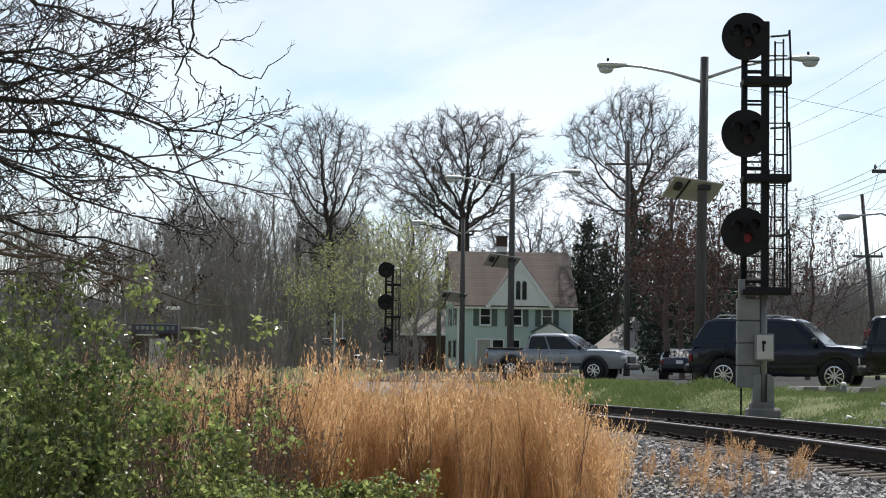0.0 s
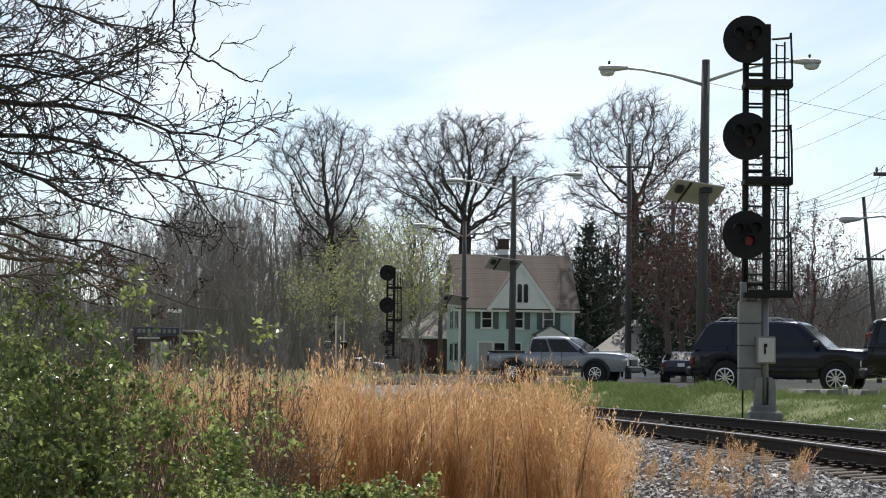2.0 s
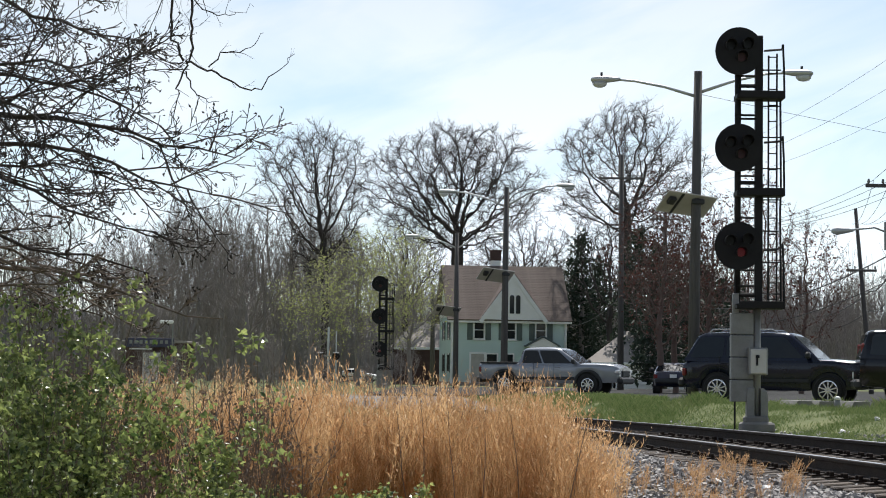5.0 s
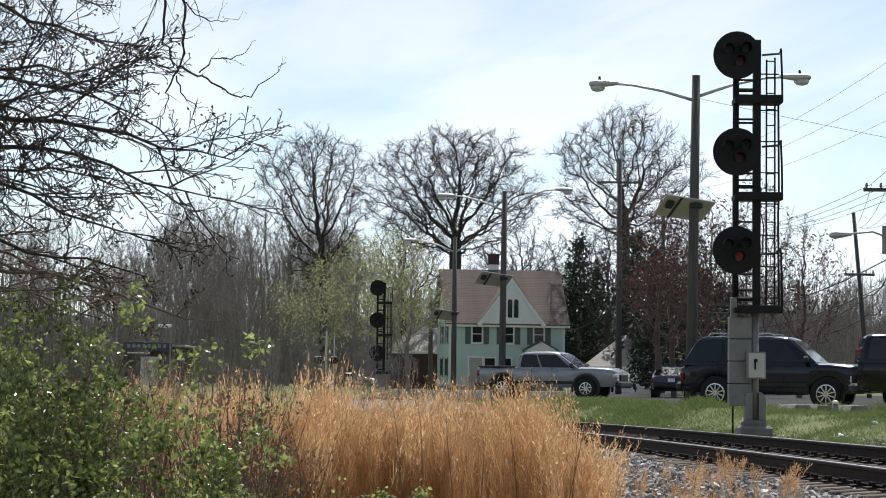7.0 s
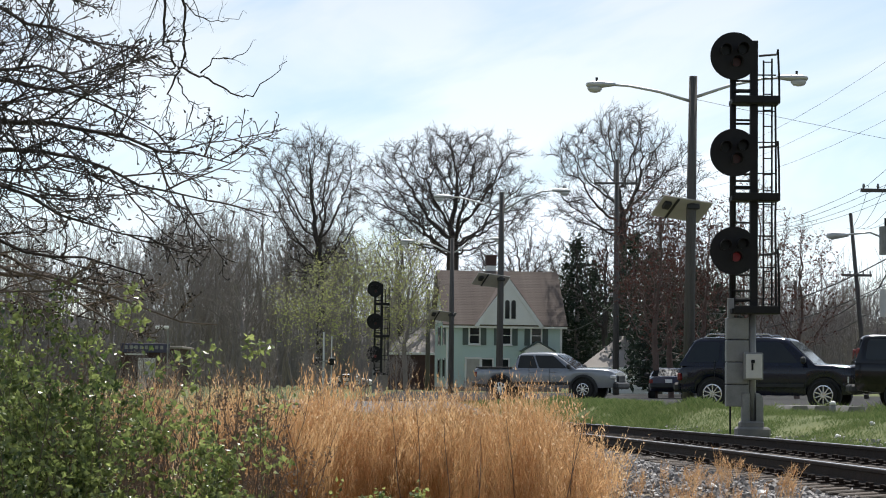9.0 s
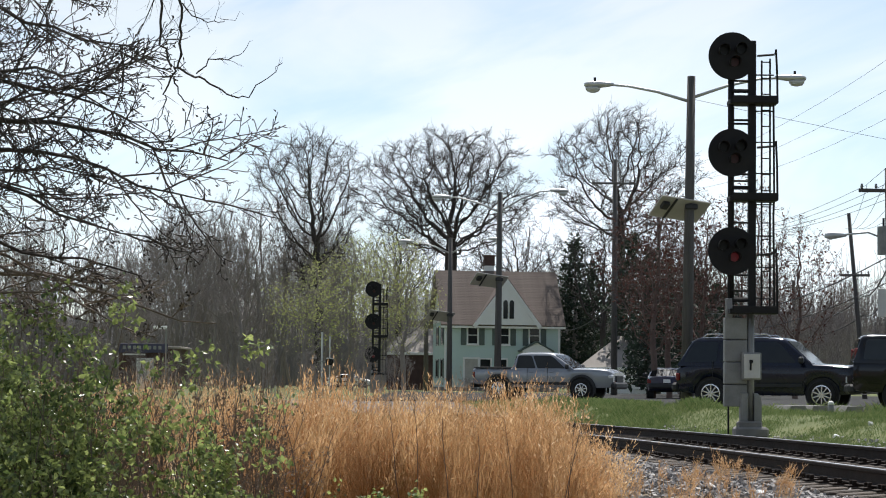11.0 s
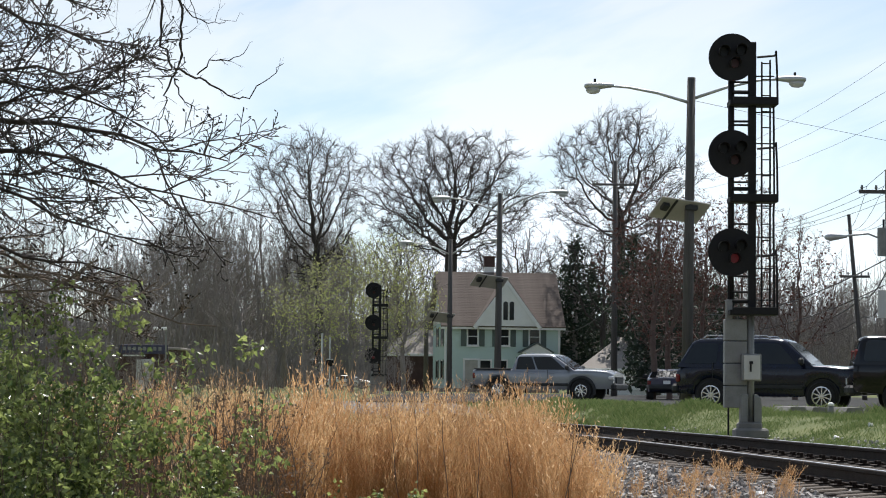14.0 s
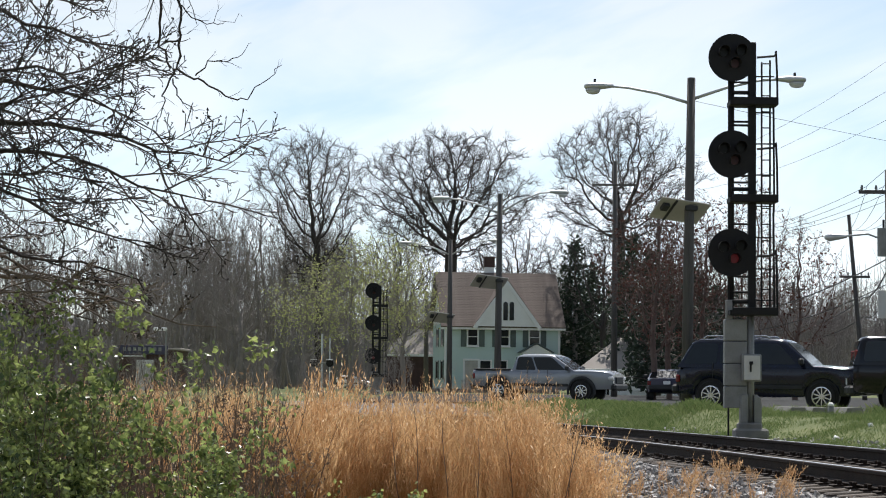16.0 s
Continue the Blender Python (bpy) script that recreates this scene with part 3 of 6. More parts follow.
# ---- street lamps, poles and wires ----
def street_lamp(at, height, arms, panel, label, lean=0.0):
    """Pole with curved arms, cobra-head lamps and a tilted solar panel. arms: (reach in x, drop of the joint, head height)."""
    s = thing("street_lamp", at, label, "street lamp", "street lamps")
    part("pole", Solid().tube([(-lean * height, 0, -0.1), (-lean * height * 0.5, 0, height * 0.5), (0, 0, height)], [0.165, 0.14, 0.112], 14), "pole_wood", s, "weathered brown-grey pole", True)
    for reach, zj, zh in arms:
        sg = 1 if reach > 0 else -1
        pts = [(sg * 0.08, -0.02, zj), (reach * 0.35, -0.06, zj + (zh - zj) * 0.62), (reach * 0.65, -0.10, zj + (zh - zj) * 0.98), (reach * 0.84, -0.12, zh + 0.02)]
        arm = part("arm", Solid().tube(pts, [0.045, 0.04, 0.034, 0.03], 10), "galv", s, "grey galvanised lamp arm", True)
        x0, x1 = reach * 0.80, reach * 1.10
        rings = []
        for f, w, up, dn in ((0.0, 0.05, 0.05, 0.04), (0.12, 0.09, 0.07, 0.06), (0.45, 0.15, 0.10, 0.10), (0.8, 0.17, 0.09, 0.11), (0.96, 0.12, 0.05, 0.08), (1.0, 0.07, 0.02, 0.05)):
            x = x0 + (x1 - x0) * f
            rings.append([Vector((x, -0.12 + w * math.cos(a), zh + 0.03 + (up if math.sin(a) > 0 else dn) * math.sin(a))) for a in np.linspace(0, 2 * math.pi, 12, endpoint=False)])
        head = part("lamp_head", Solid().loft(rings), "galv", arm, "grey cobra-head lamp housing", True)
        xc = x0 + (x1 - x0) * 0.70
        rings = [[Vector((xc + abs(x1 - x0) * 0.26 * r * math.cos(a), -0.12 + 0.15 * r * math.sin(a), zh - 0.05 - d)) for a in np.linspace(0, 2 * math.pi, 16, endpoint=False)] for r, d in ((1.0, 0.0), (0.93, 0.07), (0.7, 0.13), (0.3, 0.155))]
        part("lamp_glass", Solid().loft(rings), "lamp_glass", arm, "frosted refractor bowl", True)
        part("photocell", Solid().tube([(xc - sg * 0.05, -0.12, zh + 0.12), (xc - sg * 0.05, -0.12, zh + 0.22)], 0.035, 8), "plastic", arm, "black photocell cap")
    if panel:
        px, pz, w, tilt, zrot = panel
        e = Euler((radians(tilt), radians(6), radians(zrot))).to_matrix()
        pn = part("solar_panel", Solid().box((px, 0.1, pz), (w, w * 0.62, 0.045), e, 0.008), "panel_under", s, "dull underside of a tilted solar panel")
        part("solar_cell_face", Solid().box(Vector((px, 0.1, pz)) + e @ Vector((0, 0, 0.03)), (w * 0.95, w * 0.57, 0.012), e), "solar", pn, "dark blue solar cells")
        part("panel_rail", Solid().box(Vector((px, 0.1, pz)) + e @ Vector((-w * 0.2, 0, -0.045)), (0.06, w * 0.6, 0.045), e, 0.005), "plastic", pn)
        part("panel_bracket", Solid().box((0, -0.02, pz + 0.05), (0.35, 0.35, 0.14), ch=0.02), "plastic", s)
        part("control_box", Solid().box(Vector((px, 0.1, pz)) + e @ Vector((-w * 0.36, -w * 0.1, -0.08)), (0.2, 0.25, 0.12), e, 0.01), "plastic", pn, "black control box")
    return s


street_lamp((6.86, 57.6, LOT), 9.2, ((-2.72, 8.5, 8.90), (2.88, 8.62, 9.14)), (-0.3, 5.50, 1.5, -32, 20), "tall street lamp with two arms and a solar panel", 0.012)
street_lamp((2.50, 92, LOT), 9.07, ((-2.75, 8.2, 8.80), (2.75, 8.25, 9.12)), (-0.45, 5.15, 1.5, -32, 20), "street lamp with two arms before the green house", 0.006)
street_lamp((0.41, 117, LOT), 8.72, ((-2.65, 7.9, 8.50), (2.65, 7.9, 8.68)), (-0.55, 4.35, 1.5, -32, 20), "farther street lamp with two arms and panel", 0.0)


def utility_pole(at, height, label, arms=((0.9, 2.4),), lean=0.0, turn=0.0, transformer=False, lamp=0.0, lamp_down=1.0, girth=1.0):
    s = thing("utility_pole", at, label, "utility pole", "utility poles", turn)
    part("pole", Solid().tube([(0, 0, -0.1), (-lean * 0.5, 0, height / 2), (-lean, 0, height)], [0.19 * girth, 0.16 * girth, 0.13 * girth], 12), "pole_wood", s, "dark brown wooden pole", True)
    for down, w in arms:
        z = height - down
        a = part("crossarm", Solid().box((-lean * z / height, -0.16, z), (w, 0.11, 0.13), ch=0.012), "pole_wood", s, "wooden crossarm")
        for x in (-w * 0.45, -w * 0.22, w * 0.22, w * 0.45):
            part("insulator", Solid().tube([(x - lean * z / height, -0.16, z + 0.06), (x - lean * z / height, -0.16, z + 0.13), (x - lean * z / height, -0.16, z + 0.24)], [0.02, 0.055, 0.035], 8), "steel_grey", a, "grey insulator")
    if transformer:
        for x in (-0.35, 0.3):
            t = part("transformer", Solid().tube([(x, -0.35, height - 3.1), (x, -0.35, height - 2.1)], 0.22, 14), "steel_grey", s, "grey transformer can")
            part("bushing", Solid().tube([(x, -0.35, height - 2.1), (x, -0.35, height - 1.8)], 0.04, 8), "steel_black", t)
    if lamp:
        z = height - lamp_down
        a = part("arm", Solid().tube([(0, -0.1, z - 0.2), (lamp * 0.5, -0.2, z + 0.12), (lamp, -0.3, z + 0.02)], 0.035, 8), "galv", s, "grey lamp arm", True)
        sg = 1 if lamp > 0 else -1
        part("lamp_head", Solid().tube([(lamp - sg * 0.1, -0.3, z), (lamp + sg * 0.15, -0.3, z), (lamp + sg * 0.5, -0.3, z - 0.02), (lamp + sg * 0.68, -0.3, z - 0.04)], [0.04, 0.1, 0.15, 0.06], 12), "galv", a, "grey cobra-head lamp", True)
    return s


utility_pole((9.9, 120, LOT), 13.6, "dark wooden utility pole with a crossarm behind the trees", ((1.4, 2.7),))
utility_pole((-1.15, 150, LOT), 7.25, "thin bare pole beside the brick building", ())
utility_pole((22.3, 110, LOT), 9.8, "thin leaning utility pole with a short crossarm", ((3.3, 1.6),), 0.85, girth=0.72)
utility_pole((15.95, 74, LOT), 8.4, "utility pole with crossarm, transformer cans and a street lamp", ((0.8, 2.2),), 0.1, 0, True, -1.75, 2.42)
utility_pole((17.6, 52, LOT), 14.0, "near utility pole beside the parking lot", ((0.9, 2.2), (2.2, 2.2)), 0.0)
utility_pole((14.5, 140, LOT), 11.9, "distant utility pole with short crossarm", ((0.5, 2.0),))
utility_pole((28.0, 165, LOT), 9.0, "far wooden utility pole in the haze", ((0.6, 1.8),), 0.2)


def wire(name, a, b, sag, r=0.009, label="thin black overhead wire"):
    a, b = Vector(a), Vector(b)
    pts = [a.lerp(b, i / 14) - Vector((0, 0, sag * 4 * (i / 14) * (1 - i / 14))) for i in range(15)]
    return tagged(part(name, Solid().tube(pts, r, 5), "wire"), label, "overhead wire", "overhead wires")


for off, zz in ((-0.9, 0.0), (-0.3, 0.0), (0.35, 0.0), (0.95, 0.0)):
    wire("overhead_wire", (17.6 + off, 51.9, 13.2), (15.95 + off, 73.8, 8.80), 0.35)
    wire("overhead_wire", (15.95 + off, 73.8, 8.80), (21.6 + off * 0.4, 109.8, 9.95), 0.5)
    wire("overhead_wire", (15.95 + off, 73.8, 8.78), (14.4 + off, 139.8, 12.6), 1.3)
for z0, z1, sag, r in ((7.2, 6.4, 0.45, 0.03), (6.3, 5.4, 0.5, 0.02)):
    wire("overhead_cable", (15.95, 73.8, z0 - 0.9), (22.2, 109.8, z1), sag, r, "thick black overhead cable")
    wire("overhead_cable", (22.2, 109.8, z1), (28.0, 164.8, z1 + 0.4), 0.6, r, "thick black overhead cable")
    wire("overhead_cable", (15.95, 73.8, z0 - 0.9), (14.4, 139.8, z1 + 0.8), 1.4, r * 0.8, "black overhead cable sagging between poles")
wire("overhead_wire", (6.86, 57.6, 9.55), (30, 74, 8.2), 0.2, 0.006)
for off, zz in ((-0.9, 0.0), (0.0, -0.5), (0.9, -1.1)):
    wire("overhead_wire", (17.6 + off, 51.9, 14.2 + zz), (9.9 + off, 119.8, 13.2 + zz * 0.5), 1.9, 0.006)
wire("service_drop", (9.9, 120, 6.4), (9.3, 157, 5.6), 0.4, 0.02, "pale service wire to the house")
wire("service_drop", (9.9, 120, 6.9), (21, 170, 5.6), 1.2, 0.02, "sagging black service wire")


# ---- houses ----
def window(parent, x, z, w, h, y, shutters=True, depth=0.06, arch=False):
    """Sash window on a wall facing -y: frame, two panes, sill, shutters."""
    fr = Solid()
    t = 0.11
    for dx in (-w / 2 + t / 2, w / 2 - t / 2):
        fr.box((x + dx, y - depth / 2, z), (t, depth, h), ch=0.01)
    for dz in (-h / 2 + t / 2, h / 2 - t / 2):
        fr.box((x, y - depth / 2 - 0.003, z + dz), (w - 2 * t + 0.002, depth, t), ch=0.01)
    wd = part("window", fr, "white_paint", parent, "white sash window frame")
    part("meeting_rail", Solid().box((x, y - depth * 0.35, z), (w - 2 * t, 0.05, 0.06), ch=0.006), "white_paint", wd)
    for dz in (-1, 1):
        part("pane", Solid().box((x, y - 0.012, z + dz * (h / 4 - t / 4)), (w - 2 * t, 0.016, h / 2 - t / 2 - 0.03)), "glass", wd, "dark window pane")
    part("sill", Solid().box((x, y - 0.08, z - h / 2 - 0.03), (w + 0.12, 0.16, 0.06), ch=0.01), "white_paint", wd)
    if shutters:
        for sg in (-1, 1):
            sh = Solid().box((x + sg * (w / 2 + 0.25), y - 0.03, z), (0.42, 0.05, h + 0.05), ch=0.008)
            for k in range(9):
                sh.box((x + sg * (w / 2 + 0.25), y - 0.06, z - h / 2 + 0.12 + k * (h - 0.2) / 8), (0.32, 0.02, 0.07), ch=0.005)
            part("shutter", sh, "shutter", parent, "dark green louvred shutter")
    return wd


def clapboards(parent, x0, x1, z0, z1, y, axis="x", step=0.19):
    """Overlapping siding boards on a wall, each tilted."""
    me = None
    z = z0
    while z < z1 - 0.02:
        h = min(step, z1 - z)
        if me is None or h < step:
            prof = [(0.0, 0.0), (-0.022, 0.0), (-0.006, h), (0.0, h)]
            L = (x1 - x0) / 2
            s = Solid().loft([[Vector((sx * L, a, b)) if axis == "x" else Vector((a, sx * L, b)) for a, b in prof] for sx in (-1, 1)])
            b = part("siding_board", s, "siding", parent)
            if h >= step:
                me = b.data
        else:
            b = part("siding_board", me, "siding", parent)
        b.location = ((x0 + x1) / 2, y, z) if axis == "x" else (y, (x0 + x1) / 2, z)
        z += step


def green_house():
    W, D, H, R = 8.75, 9.0, 5.35, 9.35
    h = thing("house", (0.30, 160, LOT - 0.02), "mint-green two-storey house with brown shingle roof", "house", "houses", 6.5)
    body = Solid().box((W / 2, D / 2, H / 2), (W, D, H))
    wall = part("wall", body, "siding", h, "mint-green clapboard walls")
    clapboards(wall, 0.0, W, 0.3, H - 0.1, -0.001)
    clapboards(wall, 0.0, D, 0.3, H - 0.1, -0.001, "y")
    part("foundation", Solid().box((W / 2, D / 2, 0.12), (W + 0.12, D + 0.12, 0.36), ch=0.02), "concrete", h)
    # end gables
    for x in (0.0, W):
        g = Solid()
        g.loft([[Vector((x + dx, 0, H)), Vector((x + dx, D, H)), Vector((x + dx, D / 2, R - 0.15))] for dx in (-0.05, 0.05)])
        part("gable_wall", g, "white_paint", h, "white gable end")
    ov = 0.45
    rf = Solid()
    dz = R - H
    for sg in (0, 1):
        a = (-ov, D / 2 - sg * 0 + (-(D / 2 + ov) if sg == 0 else (D / 2 + ov)), H - dz * ov / (D / 2))
        yE = a[1]
        q = [(-ov, yE, a[2]), (W + ov, yE, a[2]), (W + ov, D / 2, R), (-ov, D / 2, R)]
        rf.plate(q if sg == 0 else q[::-1], 0.16)
    roof = part("roof", rf, "shingle", h, "brown asphalt shingle roof")
    # shingle courses on the front slope
    slope = Vector((0, D / 2 + ov, dz * (1 + ov / (D / 2))))
    ln = slope.length
    ang = math.atan2(slope.z, slope.y)
    k = int(ln / 0.2)
    course = Solid().box((0, 0, 0), (W + 2 * ov, 0.2, 0.014)).mesh("shingle_course")
    for i in range(k):
        p = Vector((W / 2, -ov, H - dz * ov / (D / 2))) + slope * ((i + 0.5) / k)
        c = part("shingle_course", course, "shingle", roof)
        c.matrix_basis = Matrix.Translation(p + Vector((0, -math.sin(ang), math.cos(ang))) * 0.172) @ Matrix.Rotation(ang - 0.03, 4, "X")
    part("eave_trim", Solid().box((W / 2, -ov + 0.02, H - 0.42), (W + 2 * ov, 0.12, 0.2), ch=0.02), "white_paint", h, "white eave board and gutter")
    part("soffit", Solid().box((W / 2, -ov / 2, H - 0.2), (W, ov, 0.06)), "white_paint", h)
    for x in (-0.05, W + 0.02):
        part("corner_board", Solid().box((x, -0.02, H / 2), (0.16, 0.12, H - 0.3), ch=0.01), "white_paint", h, "white corner board")
    part("downpipe", Solid().tube([(W + 0.05, -0.15, 0.2), (W + 0.05, -0.15, H - 0.4)], 0.05, 8), "white_paint", h)
    # cross gable
    cx, hw, pk = 4.62, 2.25, H + 3.05
    g = Solid().loft([[Vector((cx - hw, y, H - 0.25)), Vector((cx + hw, y, H - 0.25)), Vector((cx, y, pk))] for y in (-0.72, 0.3)])
    gw = part("cross_gable", g, "white_paint", h, "white pointed front gable")
    for sg in (-1, 1):
        q = [(cx + sg * (hw + 0.35), -0.8, H - 0.42), (cx, -0.8, pk + 0.12), (cx, D / 2 - 0.8, pk + 0.12), (cx + sg * (hw + 0.35), 0.3, H - 0.42)]
        part("gable_roof", Solid().plate(q if sg < 0 else q[::-1], 0.12), "shingle", gw, "brown shingle gable roof")
        q = [(cx + sg * (hw + 0.20), -0.83, H - 0.56), (cx + sg * (hw + 0.42), -0.83, H - 0.34), (cx, -0.83, pk + 0.22), (cx, -0.83, pk - 0.16)]
        part("bargeboard", Solid().plate(q if sg < 0 else q[::-1], 0.04), "white_paint", gw, "white bargeboard")
    for sg in (-1, 1):
        ar = Solid()
        x = cx + sg * 0.24 + 0.1
        out = [Vector((x - 0.17, 0, 0)), Vector((x + 0.17, 0, 0))] + [Vector((x + 0.17 * math.cos(a), 0, 1.25 + 0.17 * math.sin(a))) for a in np.linspace(0, math.pi, 9)]
        ar.loft([[p + Vector((0, yy, H + 0.22)) for p in out] for yy in (-0.76, -0.70)])
        part("arched_window", ar, "glass", gw, "narrow dark arched window")
    # windows
    for x in (2.05, 4.48, 6.85):
        window(h, x, H - 1.05, 0.92, 1.5, -0.02)
    window(h, 3.05, 1.75, 1.0, 1.6, -0.02, False)
    window(h, 4.3, 1.75, 1.0, 1.6, -0.02, False)
    door = part("door", Solid().box((1.95, -0.06, 1.35), (1.0, 0.1, 2.2), ch=0.02), "panel_under", h, "tan front door")
    part("door_frame", Solid().box((1.38, -0.07, 1.4), (0.14, 0.12, 2.4), ch=0.01).box((2.52, -0.07, 1.4), (0.14, 0.12, 2.4), ch=0.01).box((1.95, -0.08, 2.53), (1.28, 0.12, 0.14), ch=0.01), "white_paint", door)
    pr = Solid().loft([[Vector((5.75, y, 3.0)), Vector((8.0, y, 3.0)), Vector((8.0, y, 3.12)), Vector((6.87, y, 3.75)), Vector((5.75, y, 3.12))] for y in (-1.2, 0.0)])
    pc = part("porch_canopy", pr, "white_paint", h, "white pedimented porch canopy")
    for sg in (-1, 1):
        q = [(6.87 + sg * 1.3, -1.3, 3.06), (6.87, -1.3, 3.80), (6.87, 0.05, 3.80), (6.87 + sg * 1.3, 0.05, 3.06)]
        part("canopy_roof", Solid().plate(q if sg < 0 else q[::-1], 0.08), "shutter", pc, "dark canopy roof")
    for x in (5.85, 7.9):
        part("porch_post", Solid().box((x, -1.1, 1.5), (0.14, 0.14, 3.0), ch=0.02), "white_paint", pc)
    # left wall windows
    lw = new("side_windows_frame")
    lw.parent = h
    lw.name = "side_bay"
    for yy in (2.2, 5.6):
        for zz in (1.75, H - 1.05):
            e = part("side_window", Solid().box((-0.03, yy, zz), (0.06, 0.95, 1.5), ch=0.01), "white_paint", h, "white side window frame")
            part("pane", Solid().box((-0.065, yy, zz), (0.02, 0.75, 1.28)), "glass", e, "dark window pane")
            for sg in (-1, 1):
                part("shutter", Solid().box((-0.05, yy + sg * 0.72, zz), (0.05, 0.4, 1.5), ch=0.008), "shutter", h, "dark green louvred shutter")
    bpy.data.objects.remove(lw)
    ch = part("chimney", Solid().box((3.95, D / 2 + 0.5, R - 0.4), (0.75, 0.75, 2.0), ch=0.02), "white_paint", h, "white-based brick chimney")
    part("chimney_stack", Solid().box((3.95, D / 2 + 0.5, R + 0.95), (0.82, 0.82, 0.75), ch=0.03).box((3.95, D / 2 + 0.5, R + 1.37), (0.95, 0.95, 0.12), ch=0.02), "brick_dark", ch, "dark brick chimney top")


def low_house(at, W, D, H, R, wall, roof, label, rz=0.0, hip=1.6, wins=2):
    h = thing("low_building", at, label, "building", "houses", rz)
    part("wall", Solid().box((W / 2, D / 2, H / 2), (W, D, H)), wall, h)
    ov = 0.4
    p = [(-ov, -ov, H), (W + ov, -ov, H), (W + ov, D + ov, H), (-ov, D + ov, H), (hip, D / 2, R), (W - hip, D / 2, R)]
    s = Solid().add(p, [(0, 1, 5, 4), (1, 2, 5), (2, 3, 4, 5), (3, 0, 4), (3, 2, 1, 0)])
    part("roof", s, roof, h)
    part("fascia", Solid().box((W / 2, -ov - 0.02, H - 0.02), (W + 2 * ov, 0.06, 0.2), ch=0.01), "white_paint", h, "white fascia board")
    for i in range(wins):
        window(h, W * (i + 1) / (wins + 1), H * 0.55, 1.1, 1.2, -0.02, False)
    return h


green_house()
low_house((-4.55, 172, LOT - 0.02), 9.0, 8.0, 3.0, 5.3, "brick_dark", "shingle_grey", "single-storey brick building with grey hipped roof", wins=0)
low_house((9.9, 147, LOT - 0.02), 8.5, 7.0, 1.75, 4.1, "white_paint", "shingle_grey", "white low garage with pale grey roof", -6, 2.4, 1)


def station():
    """Dark red building with a name board, partly hidden by brush."""
    h = thing("shop_building", (-21.6, 140, LOT - 0.02), "dark red low building with a blue name board", "building")
    part("wall", Solid().box((1.9, 3, 1.35), (3.9, 6, 2.7)), "brick_dark", h)
    part("roof_slab", Solid().box((1.9, 3, 2.78), (4.4, 6.6, 0.16), ch=0.03), "shingle_grey", h)
    part("pillar", Solid().box((1.75, -0.35, 1.0), (1.15, 0.5, 2.1), ch=0.03), "panel_back", h, "pale grey pillar")
    sg = part("name_board", Solid().box((1.6, -0.4, 2.72), (3.3, 0.12, 0.62), ch=0.02), "sign_blue", h, "dark blue name board with pale lettering bars")
    for i in range(8):
        part("lettering_bar", Solid().box((0.35 + i * 0.34, -0.475, 2.76), (0.2, 0.02, 0.24)), "steel_grey", sg, "pale lettering bar")
    part("light_strip", Solid().box((1.0, -0.45, 2.30), (1.5, 0.1, 0.1), ch=0.02), "white_paint", h, "white strip under the board")
    lp = thing("street_lamp", (-18.4, 139, LOT - 0.02), "short lamp post with pale wedge lamp", "street lamp", "street lamps")
    part("pole", Solid().tube([(0, 0, 0), (0, 0, 4.1)], 0.06, 8), "steel_grey", lp)
    part("lamp_head", Solid().box((-0.4, 0, 4.1), (0.9, 0.4, 0.22), ch=0.06), "lamp_glass", lp, "pale lamp head")


def gate_mast():
    g = thing("crossing_mast", (-6.33, 110, LOT - 0.1), "thin silver crossing mast with dark lights", "crossing signal")
    part("pole", Solid().tube([(0, 0, 0), (0, 0, 3.3)], 0.055, 10), "galv", g, "silver pole")
    part("second_pole", Solid().tube([(0.4, 0.3, 0), (0.4, 0.3, 3.1)], 0.035, 8), "galv", g, "thin silver pole")
    for x in (-0.42, 0.42):
        l = part("flasher", disc((x, -0.12, 1.75), 0.2, 0.05, "y", 18), "steel_black", g, "round black flasher")
        part("visor", Solid().tube([(x, -0.15, 1.8), (x, -0.4, 1.8)], 0.12, 10), "steel_black", l)
        # Pale plate on the black visor; sunlight is put into its colour.
        part("visor_top", Solid().box((x, -0.28, 1.93), (0.34, 0.26, 0.03), ch=0.01), "galv", l, "visor top coloured pale as if sunlit")
    part("crossarm", Solid().tube([(-0.5, -0.06, 1.75), (0.5, -0.06, 1.75)], 0.03, 8), "steel_grey", g)


station()
gate_mast()


